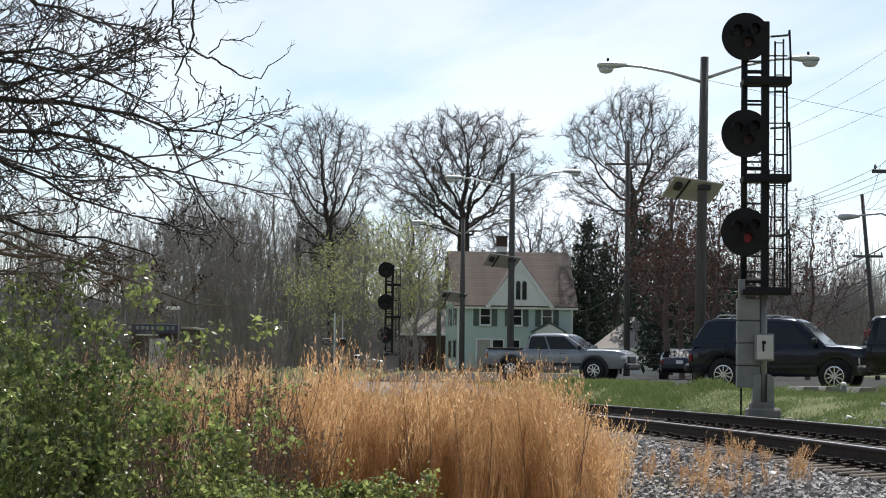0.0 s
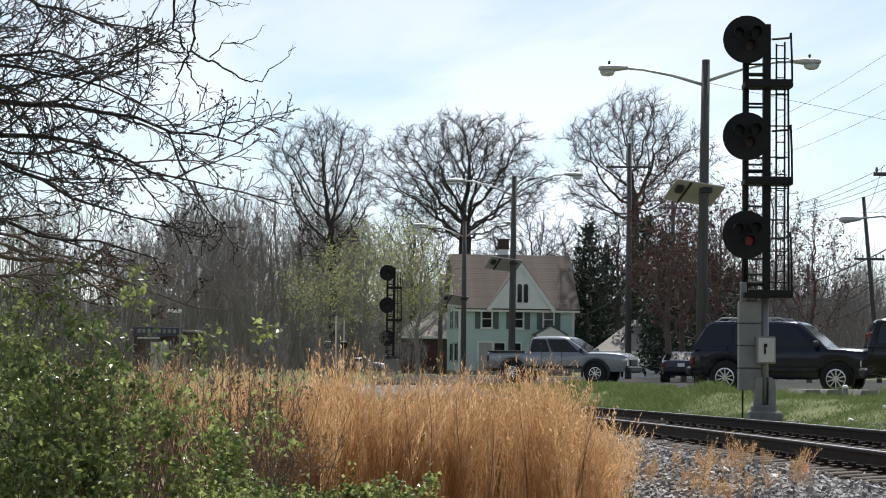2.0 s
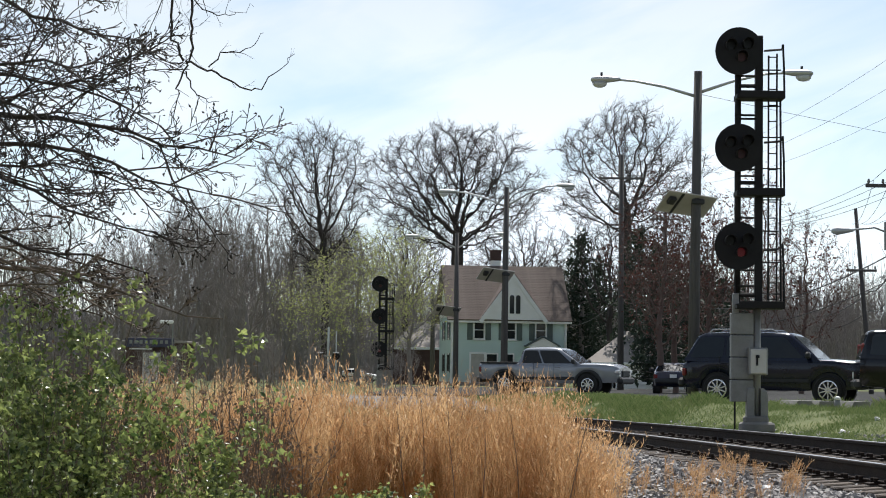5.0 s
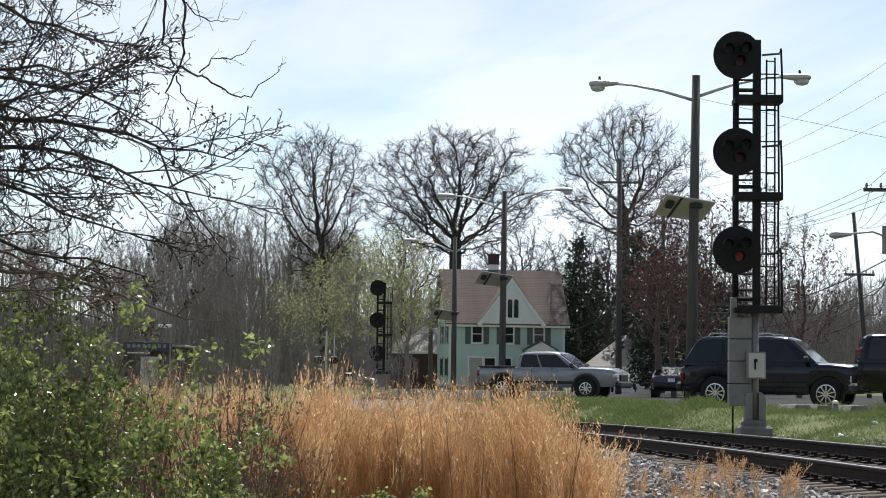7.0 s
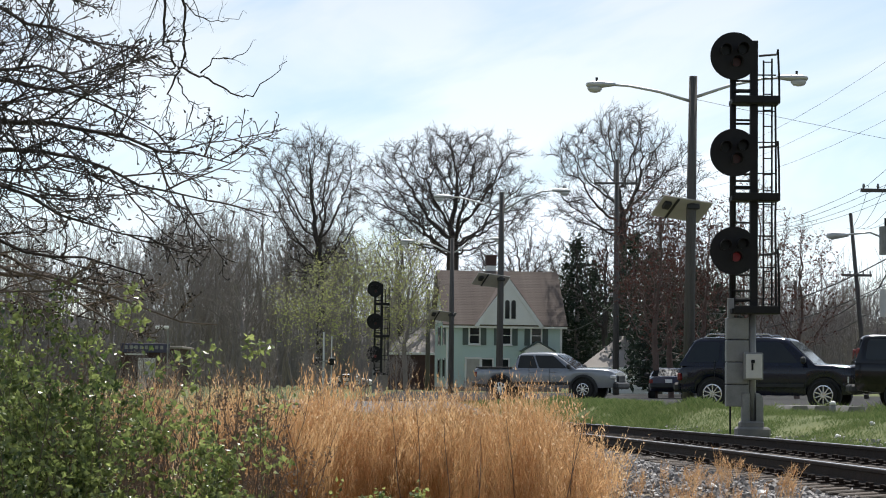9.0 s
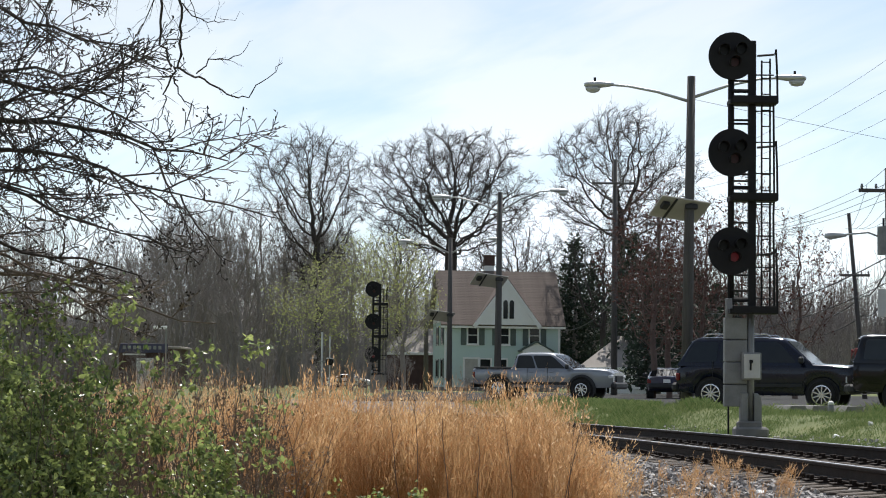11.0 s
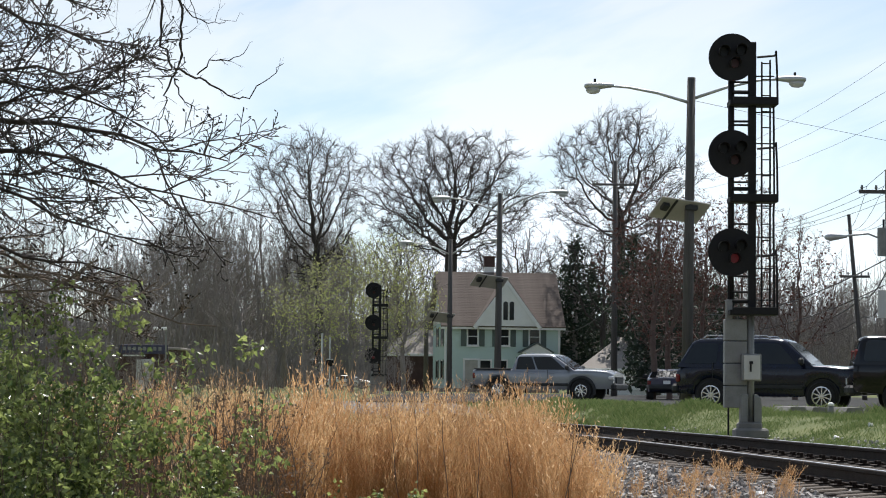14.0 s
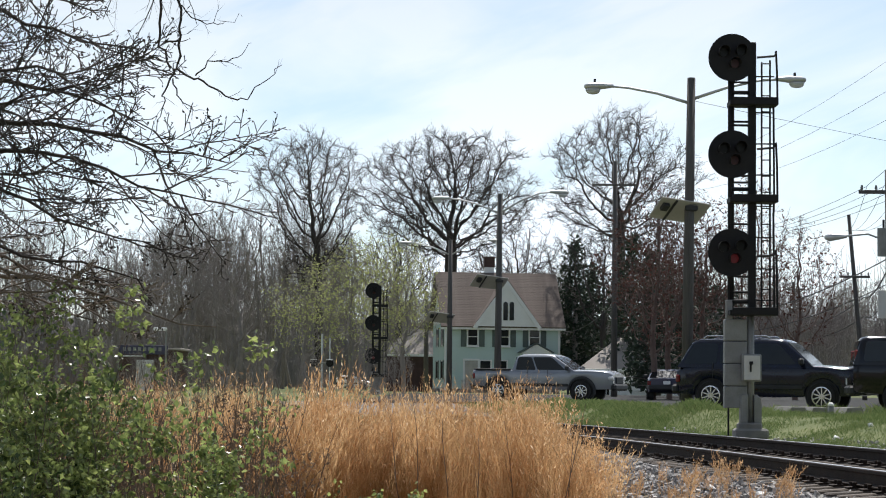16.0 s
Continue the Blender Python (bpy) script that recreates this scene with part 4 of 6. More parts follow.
# ---- vehicles ----
def wheel(parent, x, side, r, rim, w, width=0.24, spokes=6):
    y = side * (w - width / 2 + 0.01)
    t = Solid()
    prof = [(r * 0.70, -width / 2), (r * 0.93, -width / 2), (r, -width / 2 + 0.04), (r, width / 2 - 0.04), (r * 0.93, width / 2), (r * 0.70, width / 2)]
    n = 28
    t.loft([[Vector((x + a * math.cos(k * 2 * math.pi / n), y + b, r + a * math.sin(k * 2 * math.pi / n))) for k in range(n)] for a, b in prof + prof[:1]], caps=False)
    wh = part("wheel", t, "rubber", parent, "black tyre")
    s = Solid()
    yo = y + side * (width / 2 - 0.015)
    s.loft([[Vector((x + a * math.cos(k * 2 * math.pi / n), yo + side * b, r + a * math.sin(k * 2 * math.pi / n))) for k in range(n)] for a, b in ((rim, -0.05), (rim, 0.0), (rim * 0.88, 0.004), (rim * 0.86, -0.05))], caps=False)
    for k in range(spokes):
        a = k * 2 * math.pi / spokes + 0.3
        s.box((x + rim * 0.5 * math.cos(a), yo - side * 0.012, r + rim * 0.5 * math.sin(a)), (rim * 0.95, 0.03, rim * 1.7 / spokes), Matrix.Rotation(-a, 3, "Y"), 0.008)
    s.tube([(x, yo - side * 0.03, r), (x, yo + side * 0.012, r)], rim * 0.26, 14)
    part("rim", s, "chrome", wh, "silver alloy rim")
    part("hub_well", disc((x, yo - side * 0.055, r), rim * 0.9, 0.02, "y", 20), "plastic", wh)


def ring(x, w, zb, zt, r=0.12, tuck=0.93):
    return [Vector((x, a * w, z)) for a, z in [(sg * f, q) for sg, row in ((-1, 1), (1, -1)) for f, q in ((tuck, zb), (0.975, zb + (zt - zb) * 0.12), (0.995, zb + (zt - zb) * 0.35), (1.0, zb + (zt - zb) * 0.62), (0.992, zt - r), (0.972, zt - r * 0.5), (0.93, zt - r * 0.14), (0.86, zt), (0.4, zt + 0.03))[::row]]]


def soft_line(xs, zs, x, soft):
    """Height of a broken line at x, its corners rounded over a length of soft."""
    return float(np.mean(np.interp(np.linspace(x - soft, x + soft, 9), xs, zs)))


def vehicle(name, at, rz, paint, label, kind, wheels, w, body, cabin, windows, radius=0.37, rim=0.23, bed=None, rails=False, spokes=6, tall_tail=False, chrome=False, flare=False):
    """body: stations (x, half width factor, bottom, top); cabin: x of rear base, rear top, front top, front base, belt z, roof z, inset."""
    v = thing(name, at, label, kind, "parked vehicles", rz)
    bx = [r[0] for r in body]
    top, low, wide = ([r[k] for r in body] for k in (3, 2, 1))
    xs = sorted(set(list(np.linspace(bx[0], bx[-1], 46)) + [bx[0] + q for q in (0.02, 0.05)] + [bx[-1] - q for q in (0.02, 0.05)] +
                    [x + (radius + 0.075) * math.cos(a) for x in wheels for a in np.linspace(0, math.pi, 13)]))
    arch = radius + 0.075
    rings = []
    for x in xs:
        zt, zl, f = soft_line(bx, top, x, 0.10), soft_line(bx, low, x, 0.06), soft_line(bx, wide, x, 0.12)
        for xw in wheels:
            if abs(x - xw) <= arch + 1e-6:
                zl = max(zl, radius + math.sqrt(max(0.0, arch * arch - (x - xw) ** 2)))
        rings.append(ring(x, w * f, min(zl, zt - 0.14), zt, 0.10, 0.95))
    b = part("body", Solid().loft(rings), paint, v, "", "edges")
    for x in wheels:
        for sd in (-1, 1):
            part("wheel_arch", disc((x, sd * (w - 0.20), radius + 0.02), arch - 0.01, 0.20, "y", 26), "plastic", b, "black wheel arch")
            if flare:
                lip = [[Vector((x + q * math.cos(a), sd * (w * 0.985 + o), radius + q * math.sin(a))) for q, o in ((arch - 0.01, -0.02), (arch - 0.01, 0.035), (arch + 0.05, 0.03), (arch + 0.085, -0.02))] for a in np.linspace(-0.25, math.pi + 0.25, 19)]
                part("fender_flare", Solid().loft(lip), "plastic", b, "black fender flare")
            wheel(v, x, sd, radius, rim, w + 0.02, spokes=spokes)
    xa, xb, xc, xd, zb, zr, ins = cabin
    wb = w * 0.965
    wt = wb - ins

    def side_y(z):
        return wb - ins * (z - zb) / (zr - zb)

    cx = [xa, xa + (xb - xa) * 0.92, xb + 0.18, xc - 0.35, xc, xd]
    cz = [zb - 0.03, zr - 0.075, zr - 0.012, zr, zr - 0.03, zb - 0.03]
    rings = []
    for x in list(np.linspace(xa, xb + 0.2, 12)) + list(np.linspace(xb + 0.2, xc - 0.3, 8))[1:] + list(np.linspace(xc - 0.3, xd, 16))[1:]:
        z = max(soft_line(cx, cz, x, 0.07), zb - 0.02)
        k = min(1.0, max(0.05, (z - zb) / (zr - zb)))
        q = [(side_y(zb - 0.05), zb - 0.05), (side_y(z - 0.13 * k), z - 0.13 * k), (side_y(z) - 0.025 * k, z - 0.065 * k), (side_y(z) - 0.07 * k, z - 0.022 * k), (side_y(z) - 0.16 * k, z), (side_y(z) * 0.4, z + 0.012 * k)]
        rings.append([Vector((x, -a, h)) for a, h in q] + [Vector((x, a, h)) for a, h in q[::-1]])
    cb = part("cabin", Solid().loft(rings), paint, v, "painted roof and pillars", "edges")
    for sd in (-1, 1):
        for u0, u1 in windows:
            out = []
            for u, f in ((u0 + 0.012, 0.07), (u1 - 0.012, 0.07), (u1, 0.12), (u1, 0.74), (u1 - 0.02, 0.82), (u0 + 0.02, 0.82), (u0, 0.74), (u0, 0.12)):
                z = zb + (zr - zb) * f
                xr, xf = xa + (xb - xa) * f, xd + (xc - xd) * f
                out.append((xr + (xf - xr) * u, z))
            part("side_window", Solid().loft([[Vector((x, sd * (side_y(z) + o), z)) for x, z in out] for o in (-0.01, 0.006)]), "glass", cb, "dark tinted side window")
    for nm, xe, xt, u0, u1, lab in (("windscreen", xd, xc, 0.10, 0.90, "sloping windscreen"), ("rear_window", xa, xb, 0.15, 0.86, "dark rear window")):
        zl, zh = zb - 0.03, zr - 0.03
        out = 1 if xe > xt else -1
        nrm = Vector((out * (zh - zl), 0, abs(xe - xt))).normalized()
        qs = []
        for u, sy in ((u0, -1), (u0, 1), (u1, 1), (u1, -1)):
            x, z = xe + (xt - xe) * u, zl + (zh - zl) * u
            qs.append(Vector((x, sy * (side_y(z) - 0.07), z)))
        part(nm, Solid().loft([[q + nrm * o for q in qs] for o in (-0.012, 0.014)]), "glass", cb, lab)
    x0, x1 = body[0][0], body[-1][0]
    fz = body[-1][3]
    # lights, bumpers, grille, mirrors, handles
    for sd in (-1, 1):
        part("headlight", Solid().box((x1 - 0.10, sd * w * 0.76, fz - 0.10), (0.24, 0.34, 0.17), Matrix.Rotation(-sd * 0.22, 3, "Z"), 0.05), "head_clear", v, "clear headlight")
        tz = (zb + 0.12) if tall_tail else body[0][3] - 0.17
        part("tail_light", Solid().box((x0 + (0.09 if tall_tail else 0.05), sd * w * (0.85 if tall_tail else 0.88), tz), (0.12, 0.13 if tall_tail else 0.2, 0.42 if tall_tail else 0.2), ch=0.03), "tail_red", v, "red tail light")
        part("mirror", Solid().box((xd - 0.30, sd * (w + 0.10), zb + 0.12), (0.13, 0.24, 0.19), ch=0.045), "plastic", v, "black door mirror")
        for u in (0.30, 0.62):
            xx = xa + (xd - xa) * u
            part("door_handle", Solid().box((xx, sd * (w + 0.002), zb - 0.10), (0.18, 0.035, 0.03), ch=0.008), paint, v)
            part("door_seam", Solid().box((xx - 0.14, sd * (w * 0.999), (zb + 0.5) / 2 + 0.12), (0.012, 0.012, zb - 0.55)), "plastic", v)
        part("sill_moulding", Solid().box(((wheels[0] + wheels[1]) / 2, sd * (w + 0.004), 0.62), (abs(wheels[1] - wheels[0]) - 1.0, 0.03, 0.10), ch=0.01), "plastic", v, "dark side moulding")
    part("front_bumper", Solid().box((x1 + 0.02, 0, 0.56), (0.22, w * 1.86, 0.26), ch=0.07), "chrome" if chrome else "plastic", v)
    part("rear_bumper", Solid().box((x0 - 0.04, 0, 0.56), (0.2, w * 1.88, 0.24), ch=0.06), "chrome" if chrome else "plastic", v)
    part("grille", Solid().box((x1 + 0.015, 0, fz - 0.17), (0.07, w * 1.0, 0.24), ch=0.02), "plastic", v, "dark grille")
    part("number_plate", Solid().box((x0 - 0.12, 0, 0.78), (0.02, 0.32, 0.16)), "white_paint", v, "plain pale plate")
    if rails:
        for sd in (-1, 1):
            rr = part("roof_rail", Solid().tube([(xb + 0.25, sd * (wt - 0.12), zr), (xb + 0.35, sd * (wt - 0.12), zr + 0.07), (xc - 0.5, sd * (wt - 0.12), zr + 0.07), (xc - 0.4, sd * (wt - 0.12), zr)], 0.022, 8), "chrome", v, "bright roof rail")
        for f in (0.25, 0.7):
            xx = xb + (xc - xb) * f
            part("cross_rail", Solid().tube([(xx, -wt + 0.12, zr + 0.07), (xx, wt - 0.12, zr + 0.07)], 0.018, 8), "plastic", v)
    if bed:
        bx0, bx1, z = bed
        part("bed_liner", Solid().box(((bx0 + bx1) / 2, 0, z - 0.01), (bx1 - bx0 - 0.1, w * 1.72, 0.12)), "plastic", v, "black bed liner")
        for sd in (-1, 1):
            part("bed_rail", Solid().box(((bx0 + bx1) / 2, sd * w * 0.93, z + 0.03), (bx1 - bx0, 0.12, 0.05), ch=0.015), "plastic", v, "black bed rail")
        part("tailgate", Solid().box((bx0 - 0.0, 0, z - 0.26), (0.07, w * 1.7, 0.56), ch=0.02), paint, v)
    return v


vehicle("suv", (8.86, 55.9, LOT + 0.012), -21, "navy_paint", "dark navy sport utility vehicle parked on the lot", "car", wheels=(-1.46, 1.49), w=0.97, radius=0.385, rim=0.262, spokes=10,
        body=((-2.42, 0.86, 0.52, 1.00), (-2.36, 0.95, 0.44, 1.12), (-2.1, 0.99, 0.40, 1.19), (-1.2, 1, 0.36, 1.20), (0.85, 1, 0.36, 1.19), (1.2, 0.995, 0.38, 1.19), (1.75, 0.985, 0.40, 1.17), (2.28, 0.965, 0.40, 1.13), (2.48, 0.92, 0.42, 1.08), (2.56, 0.84, 0.48, 0.98)),
        cabin=(-2.36, -1.98, 0.48, 1.28, 1.17, 1.90, 0.16), windows=((0.035, 0.285), (0.31, 0.575), (0.60, 0.89)), rails=True)
vehicle("suv", (12.70, 52.2, LOT + 0.012), -8, "black_paint", "glossy black tall vehicle with red tail lights", "car", wheels=(-1.25, 1.75), w=0.98, radius=0.39, rim=0.24,
        body=((-2.42, 0.94, 0.60, 1.22), (-2.36, 0.985, 0.52, 1.26), (-1.0, 1, 0.40, 1.26), (0.95, 1, 0.36, 1.24), (1.9, 0.985, 0.40, 1.16), (2.5, 0.9, 0.5, 1.02)),
        cabin=(-2.40, -2.24, 0.5, 1.2, 1.24, 1.92, 0.10), windows=((0.06, 0.32), (0.35, 0.62), (0.65, 0.92)), tall_tail=True)
vehicle("pickup_truck", (4.02, 78.2, LOT + 0.010), -20, "silver_paint", "silver-grey double-cab pickup truck parked by the street", "pickup truck", wheels=(-1.70, 1.52), w=0.95, radius=0.40, rim=0.235, spokes=8,
        body=((-2.72, 0.93, 0.64, 1.10), (-2.68, 0.97, 0.58, 1.17), (-0.9, 1, 0.46, 1.17), (0.9, 1, 0.44, 1.15), (1.3, 0.99, 0.44, 1.17), (1.9, 0.98, 0.46, 1.17), (2.44, 0.955, 0.48, 1.14), (2.62, 0.92, 0.50, 1.08), (2.70, 0.84, 0.54, 0.98)),
        cabin=(-1.16, -1.02, 0.40, 1.30, 1.13, 1.76, 0.15), windows=((0.055, 0.38), (0.41, 0.86)), bed=(-2.66, -1.22, 1.16), chrome=False, flare=True)
vehicle("sedan", (10.45, 97.0, LOT + 0.010), 84, "blue_paint", "dark blue sedan seen from behind with red tail lights", "car", wheels=(-1.35, 1.38), w=0.90, radius=0.32, rim=0.2,
        body=((-2.30, 0.88, 0.45, 0.93), (-2.15, 0.97, 0.34, 0.98), (-1.0, 1, 0.28, 0.98), (0.9, 1, 0.28, 0.96), (1.7, 0.97, 0.30, 0.86), (2.3, 0.86, 0.36, 0.70)),
        cabin=(-1.75, -0.95, 0.25, 1.15, 0.96, 1.40, 0.2), windows=((0.12, 0.45), (0.48, 0.85)))
vehicle("sedan", (-9.4, 215.0, LOT - 0.02), -8, "white_paint", "distant pale car beyond the grass", "car", wheels=(-1.35, 1.38), w=0.90, radius=0.32, rim=0.2,
        body=((-2.30, 0.88, 0.45, 0.93), (-2.15, 0.97, 0.34, 0.98), (-1.0, 1, 0.28, 0.98), (0.9, 1, 0.28, 0.96), (1.7, 0.97, 0.30, 0.86), (2.3, 0.86, 0.36, 0.70)),
        cabin=(-1.75, -0.95, 0.25, 1.15, 0.96, 1.40, 0.2), windows=((0.12, 0.45), (0.48, 0.85)))


def wheel_stop(x, y, rz, w=1.0):
    prof = [(-0.24, 0), (0.24, 0), (0.17, 0.15), (-0.17, 0.15)]
    s = Solid().loft([[Vector((a, sy, b)) for a, b in prof] for sy in (-0.85, 0.85)])
    e = part("wheel_stop", s, "concrete")
    tagged(e, "pale concrete parking wheel stop on the lot edge", "wheel stop", "wheel stops")
    e.matrix_world = pose(x, y, LOT + 0.01, 0, 0, rz)


for x, y in ((8.40, 50.4), (8.95, 50.5), (9.72, 50.3)):
    wheel_stop(x, y, 4)
kerb = Solid().box((17, 51.45, LOT + 0.02), (12, 0.16, 0.16), ch=0.02)
tagged(part("kerb", kerb, "concrete"), "pale concrete kerb along the lot", "kerb", kind="structure")
post = thing("bollard", (9.17, 49.2, LOT - 0.05), "short grey post with white rounded cap", "bollard")
part("shaft", Solid().tube([(0, 0, 0), (0, 0, 0.25)], 0.075, 14), "steel_grey", post, smooth=True)
part("cap", Solid().tube([(0, 0, 0.25), (0, 0, 0.30), (0, 0, 0.335)], [0.08, 0.07, 0.03], 14), "white_paint", post, "white cap", True)


# ---- trees and plants ----
class Twigs:
    """Fast gatherer of tapered branch tubes."""

    def __init__(self, rnd):
        self.rnd, self.coarse, self.fine, self.tips, self.least = rnd, Solid(), Solid(), [], 0.0

    def limb(self, p, d, length, r0, r1, level, bend, segs, sides, lift=0.0):
        rnd = self.rnd
        pts, rad, dirs = [p.copy()], [r0], [d.copy()]
        for i in range(segs):
            d = (d + Vector((rnd.gauss(0, bend), rnd.gauss(0, bend), rnd.gauss(0, bend * 0.7) + lift))).normalized()
            p = p + d * (length / segs)
            pts.append(p.copy())
            rad.append(max(self.least, r0 + (r1 - r0) * (i + 1) / segs))
            dirs.append(d.copy())
        (self.coarse if level < 2 else self.fine).tube(pts, rad, sides, caps=False)
        return pts, rad, dirs


def splay(d, angle, turn):
    a = d.orthogonal().normalized()
    a.rotate(Matrix.Rotation(turn, 3, d))
    v = d.copy()
    v.rotate(Matrix.Rotation(angle, 3, a))
    return v


def grow(tw, p, d, length, r, level, spec):
    """spec per level: (segments, sides, bend, lift, children, angle lo, hi, length ratio, first child at)."""
    if level >= len(spec):
        return
    segs, sides, bend, lift, kids, a0, a1, ratio, first = spec[level]
    rnd = tw.rnd
    r_end = r * (0.35 if level < 2 else 0.3)
    pts, rad, dirs = tw.limb(p, d, length, r, r_end, level, bend, segs, sides, lift)
    if level == len(spec) - 1:
        tw.tips.append((pts[-1], dirs[-1]))
    turn = rnd.uniform(0, 6.28)
    for k in range(kids):
        f = first + (1 - first) * (k + rnd.uniform(0.2, 0.8)) / kids
        i = min(int(f * segs), segs - 1)
        q = pts[i].lerp(pts[i + 1], f * segs - i)
        turn += 2.4 + rnd.uniform(-0.5, 0.5)
        ang = radians(rnd.uniform(a0, a1))
        ln = length * ratio * (rnd.uniform(0.88, 1.1) if level == 0 and segs > 6 else rnd.uniform(0.7, 1.2)) * (1.15 - 0.55 * f)
        rr = (rad[i] + (rad[i + 1] - rad[i]) * 0.5) * rnd.uniform(0.45, 0.7)
        grow(tw, q, splay(dirs[i], ang, turn), ln, rr, level + 1, spec)


def add_leaves(s, spots, rnd, size, per, spread, droop=0.3, broad=0.27):
    for p, d in spots:
        for _ in range(per):
            c = p + Vector((rnd.gauss(0, spread), rnd.gauss(0, spread), rnd.gauss(0, spread)))
            a = Vector((rnd.gauss(0, 1), rnd.gauss(0, 1), rnd.gauss(0, 1) - droop)).normalized()
            b = a.orthogonal().normalized()
            b.rotate(Matrix.Rotation(rnd.uniform(0, 6.28), 3, a))
            L = size * rnd.uniform(0.6, 1.3)
            w = L * broad
            n = a.cross(b) * (L * 0.10)
            s.add([c, c + a * L * 0.4 + b * w + n, c + a * L, c + a * L * 0.4 - b * w + n], [(0, 1, 2), (0, 2, 3)])


def prisms(s, A, B, ra, rb):
    """Three-sided tapered twigs from the points A to the points B."""
    t = B - A
    t = t / np.maximum(np.linalg.norm(t, axis=1)[:, None], 1e-6)
    u = np.cross(t, (0.31, 0.17, 0.93))
    u = u / np.maximum(np.linalg.norm(u, axis=1)[:, None], 1e-6)
    w = np.cross(t, u)
    V = np.empty((len(A), 6, 3))
    for k in range(3):
        o = u * math.cos(2.0944 * k) + w * math.sin(2.0944 * k)
        V[:, k], V[:, 3 + k] = A + o * ra, B + o * rb
    F = np.array([(0, 1, 4, 3), (1, 2, 5, 4), (2, 0, 3, 5)])[None] + (len(s.v) + 6 * np.arange(len(A)))[:, None, None]
    s.v.extend(map(tuple, V.reshape(-1, 3).tolist()))
    s.f.extend(map(tuple, F.reshape(-1, 4).tolist()))


def crown_tree(name, at, height, label, seed, base, profile, width, bark="bark", trunk_r=0.4, lean=0.0, stems=1, count=1500, group="trees", leaves=None, least=0.012, twig=0.55, lumps=0.55, step=0.38, upward=0.06, dense=2, leader=0.0):
    """A tree whose limbs grow towards points strewn in its crown. profile: (share of the crown's height, share of its width)."""
    rng = np.random.default_rng(seed)
    rnd = random.Random(seed)
    pf, pw = [p[0] for p in profile], [p[1] for p in profile]
    pts = []
    while len(pts) < count:
        f, a, q = rng.random(), rng.uniform(0, 2 * math.pi), math.sqrt(rng.random())
        z = base + (height - base) * f
        lump = 1 + lumps * noise.noise(Vector((math.cos(a) * 1.7 + seed, math.sin(a) * 1.7, f * 3.2)))
        r = 0.5 * width * float(np.interp(f, pf, pw)) * lump
        if rng.random() < (r / (0.55 * width)) ** 2 + 0.03:
            pts.append((r * q * math.cos(a) + lean * height, r * q * math.sin(a), z))
    pts = np.array(pts)
    pos, par = [], []
    for k in range(stems):
        a = 2 * math.pi * k / stems + seed
        o = np.array([0.35 * math.cos(a), 0.35 * math.sin(a), -0.2]) * (1 if stems > 1 else 0) + np.array([0, 0, -0.2 if stems == 1 else 0])
        last = -1
        rise = base * 1.12 + 0.2 + leader * (height - base)
        n = max(2, int((rise + 0.1) / step))
        for m in range(n):
            f = m / (n - 1)
            wob = (0.10 + 0.35 * leader) * math.sin((3.1 + 6 * leader) * f + seed) * f
            out = (0.9 if stems > 1 else 0.0) * f
            pos.append(o + np.array([lean * rise * f + wob + out * math.cos(a), 0.5 * wob + out * math.sin(a), rise * f]))
            par.append(last)
            last = len(pos) - 1
    P = np.array(pos)
    near = np.full(len(pts), -1)
    dist = np.full(len(pts), 1e9)
    fresh = 0
    seen = {}
    for _ in range(130):
        D = np.linalg.norm(pts[:, None, :] - P[None, fresh:, :], axis=2)
        k = D.argmin(axis=1)
        d = D[np.arange(len(pts)), k]
        closer = d < dist
        near[closer], dist[closer] = k[closer] + fresh, d[closer]
        fresh = len(P)
        keep = dist > step * 1.45
        pts, near, dist = pts[keep], near[keep], dist[keep]
        if not len(pts):
            break
        grown = []
        for i in np.unique(near):
            if seen.get(i, 0) > 3:
                continue
            to = pts[near == i] - P[i]
            v = (to / np.linalg.norm(to, axis=1)[:, None]).mean(axis=0)
            v = v / max(np.linalg.norm(v), 1e-6) + rng.normal(0, 0.24, 3) + (0, 0, upward)
            grown.append(P[i] + v / np.linalg.norm(v) * step)
            par.append(int(i))
            seen[i] = seen.get(i, 0) + 1
        if not grown:
            break
        P = np.vstack([P, grown])
    n = len(P)
    kids = [[] for _ in range(n)]
    for i, q in enumerate(par):
        if q >= 0:
            kids[q].append(i)
    load = np.zeros(n)
    for i in range(n - 1, -1, -1):
        load[i] += 1 if not kids[i] else 0
        if par[i] >= 0:
            load[par[i]] += load[i]
    ex = math.log(max(load.max(), 2)) / math.log(trunk_r / least)
    rad = least * np.maximum(load, 1) ** (1 / ex)
    coarse, fine = Solid(), Solid()
    heads = [i for i in range(n) if par[i] < 0]
    while heads:
        i = heads.pop()
        chain = [i] if par[i] < 0 else [par[i], i]
        while kids[i]:
            best = max(kids[i], key=lambda c: load[c])
            heads += [c for c in kids[i] if c != best]
            chain.append(best)
            i = best
        r = [min(rad[chain[1]] if len(chain) > 1 else rad[c], rad[c]) for c in chain]
        if par[chain[0]] < 0:
            r[0] *= 1.35
        thick = r[0] > 0.055
        (coarse if thick else fine).tube([P[c] for c in chain], [float(q) for q in r], 8 if r[0] > 0.16 else (5 if thick else 3), False)
    # fine twigs on all thin wood, each with a few spurs
    thin = np.array([i for i in range(n) if load[i] <= 7 and par[i] >= 0])
    A = np.repeat(P[thin], dense, axis=0)
    d0 = np.repeat(P[thin] - P[np.array(par)[thin]], dense, axis=0)
    unit = lambda q: q / np.maximum(np.linalg.norm(q, axis=1)[:, None], 1e-6)
    A = A - d0 * rng.random((len(A), 1))
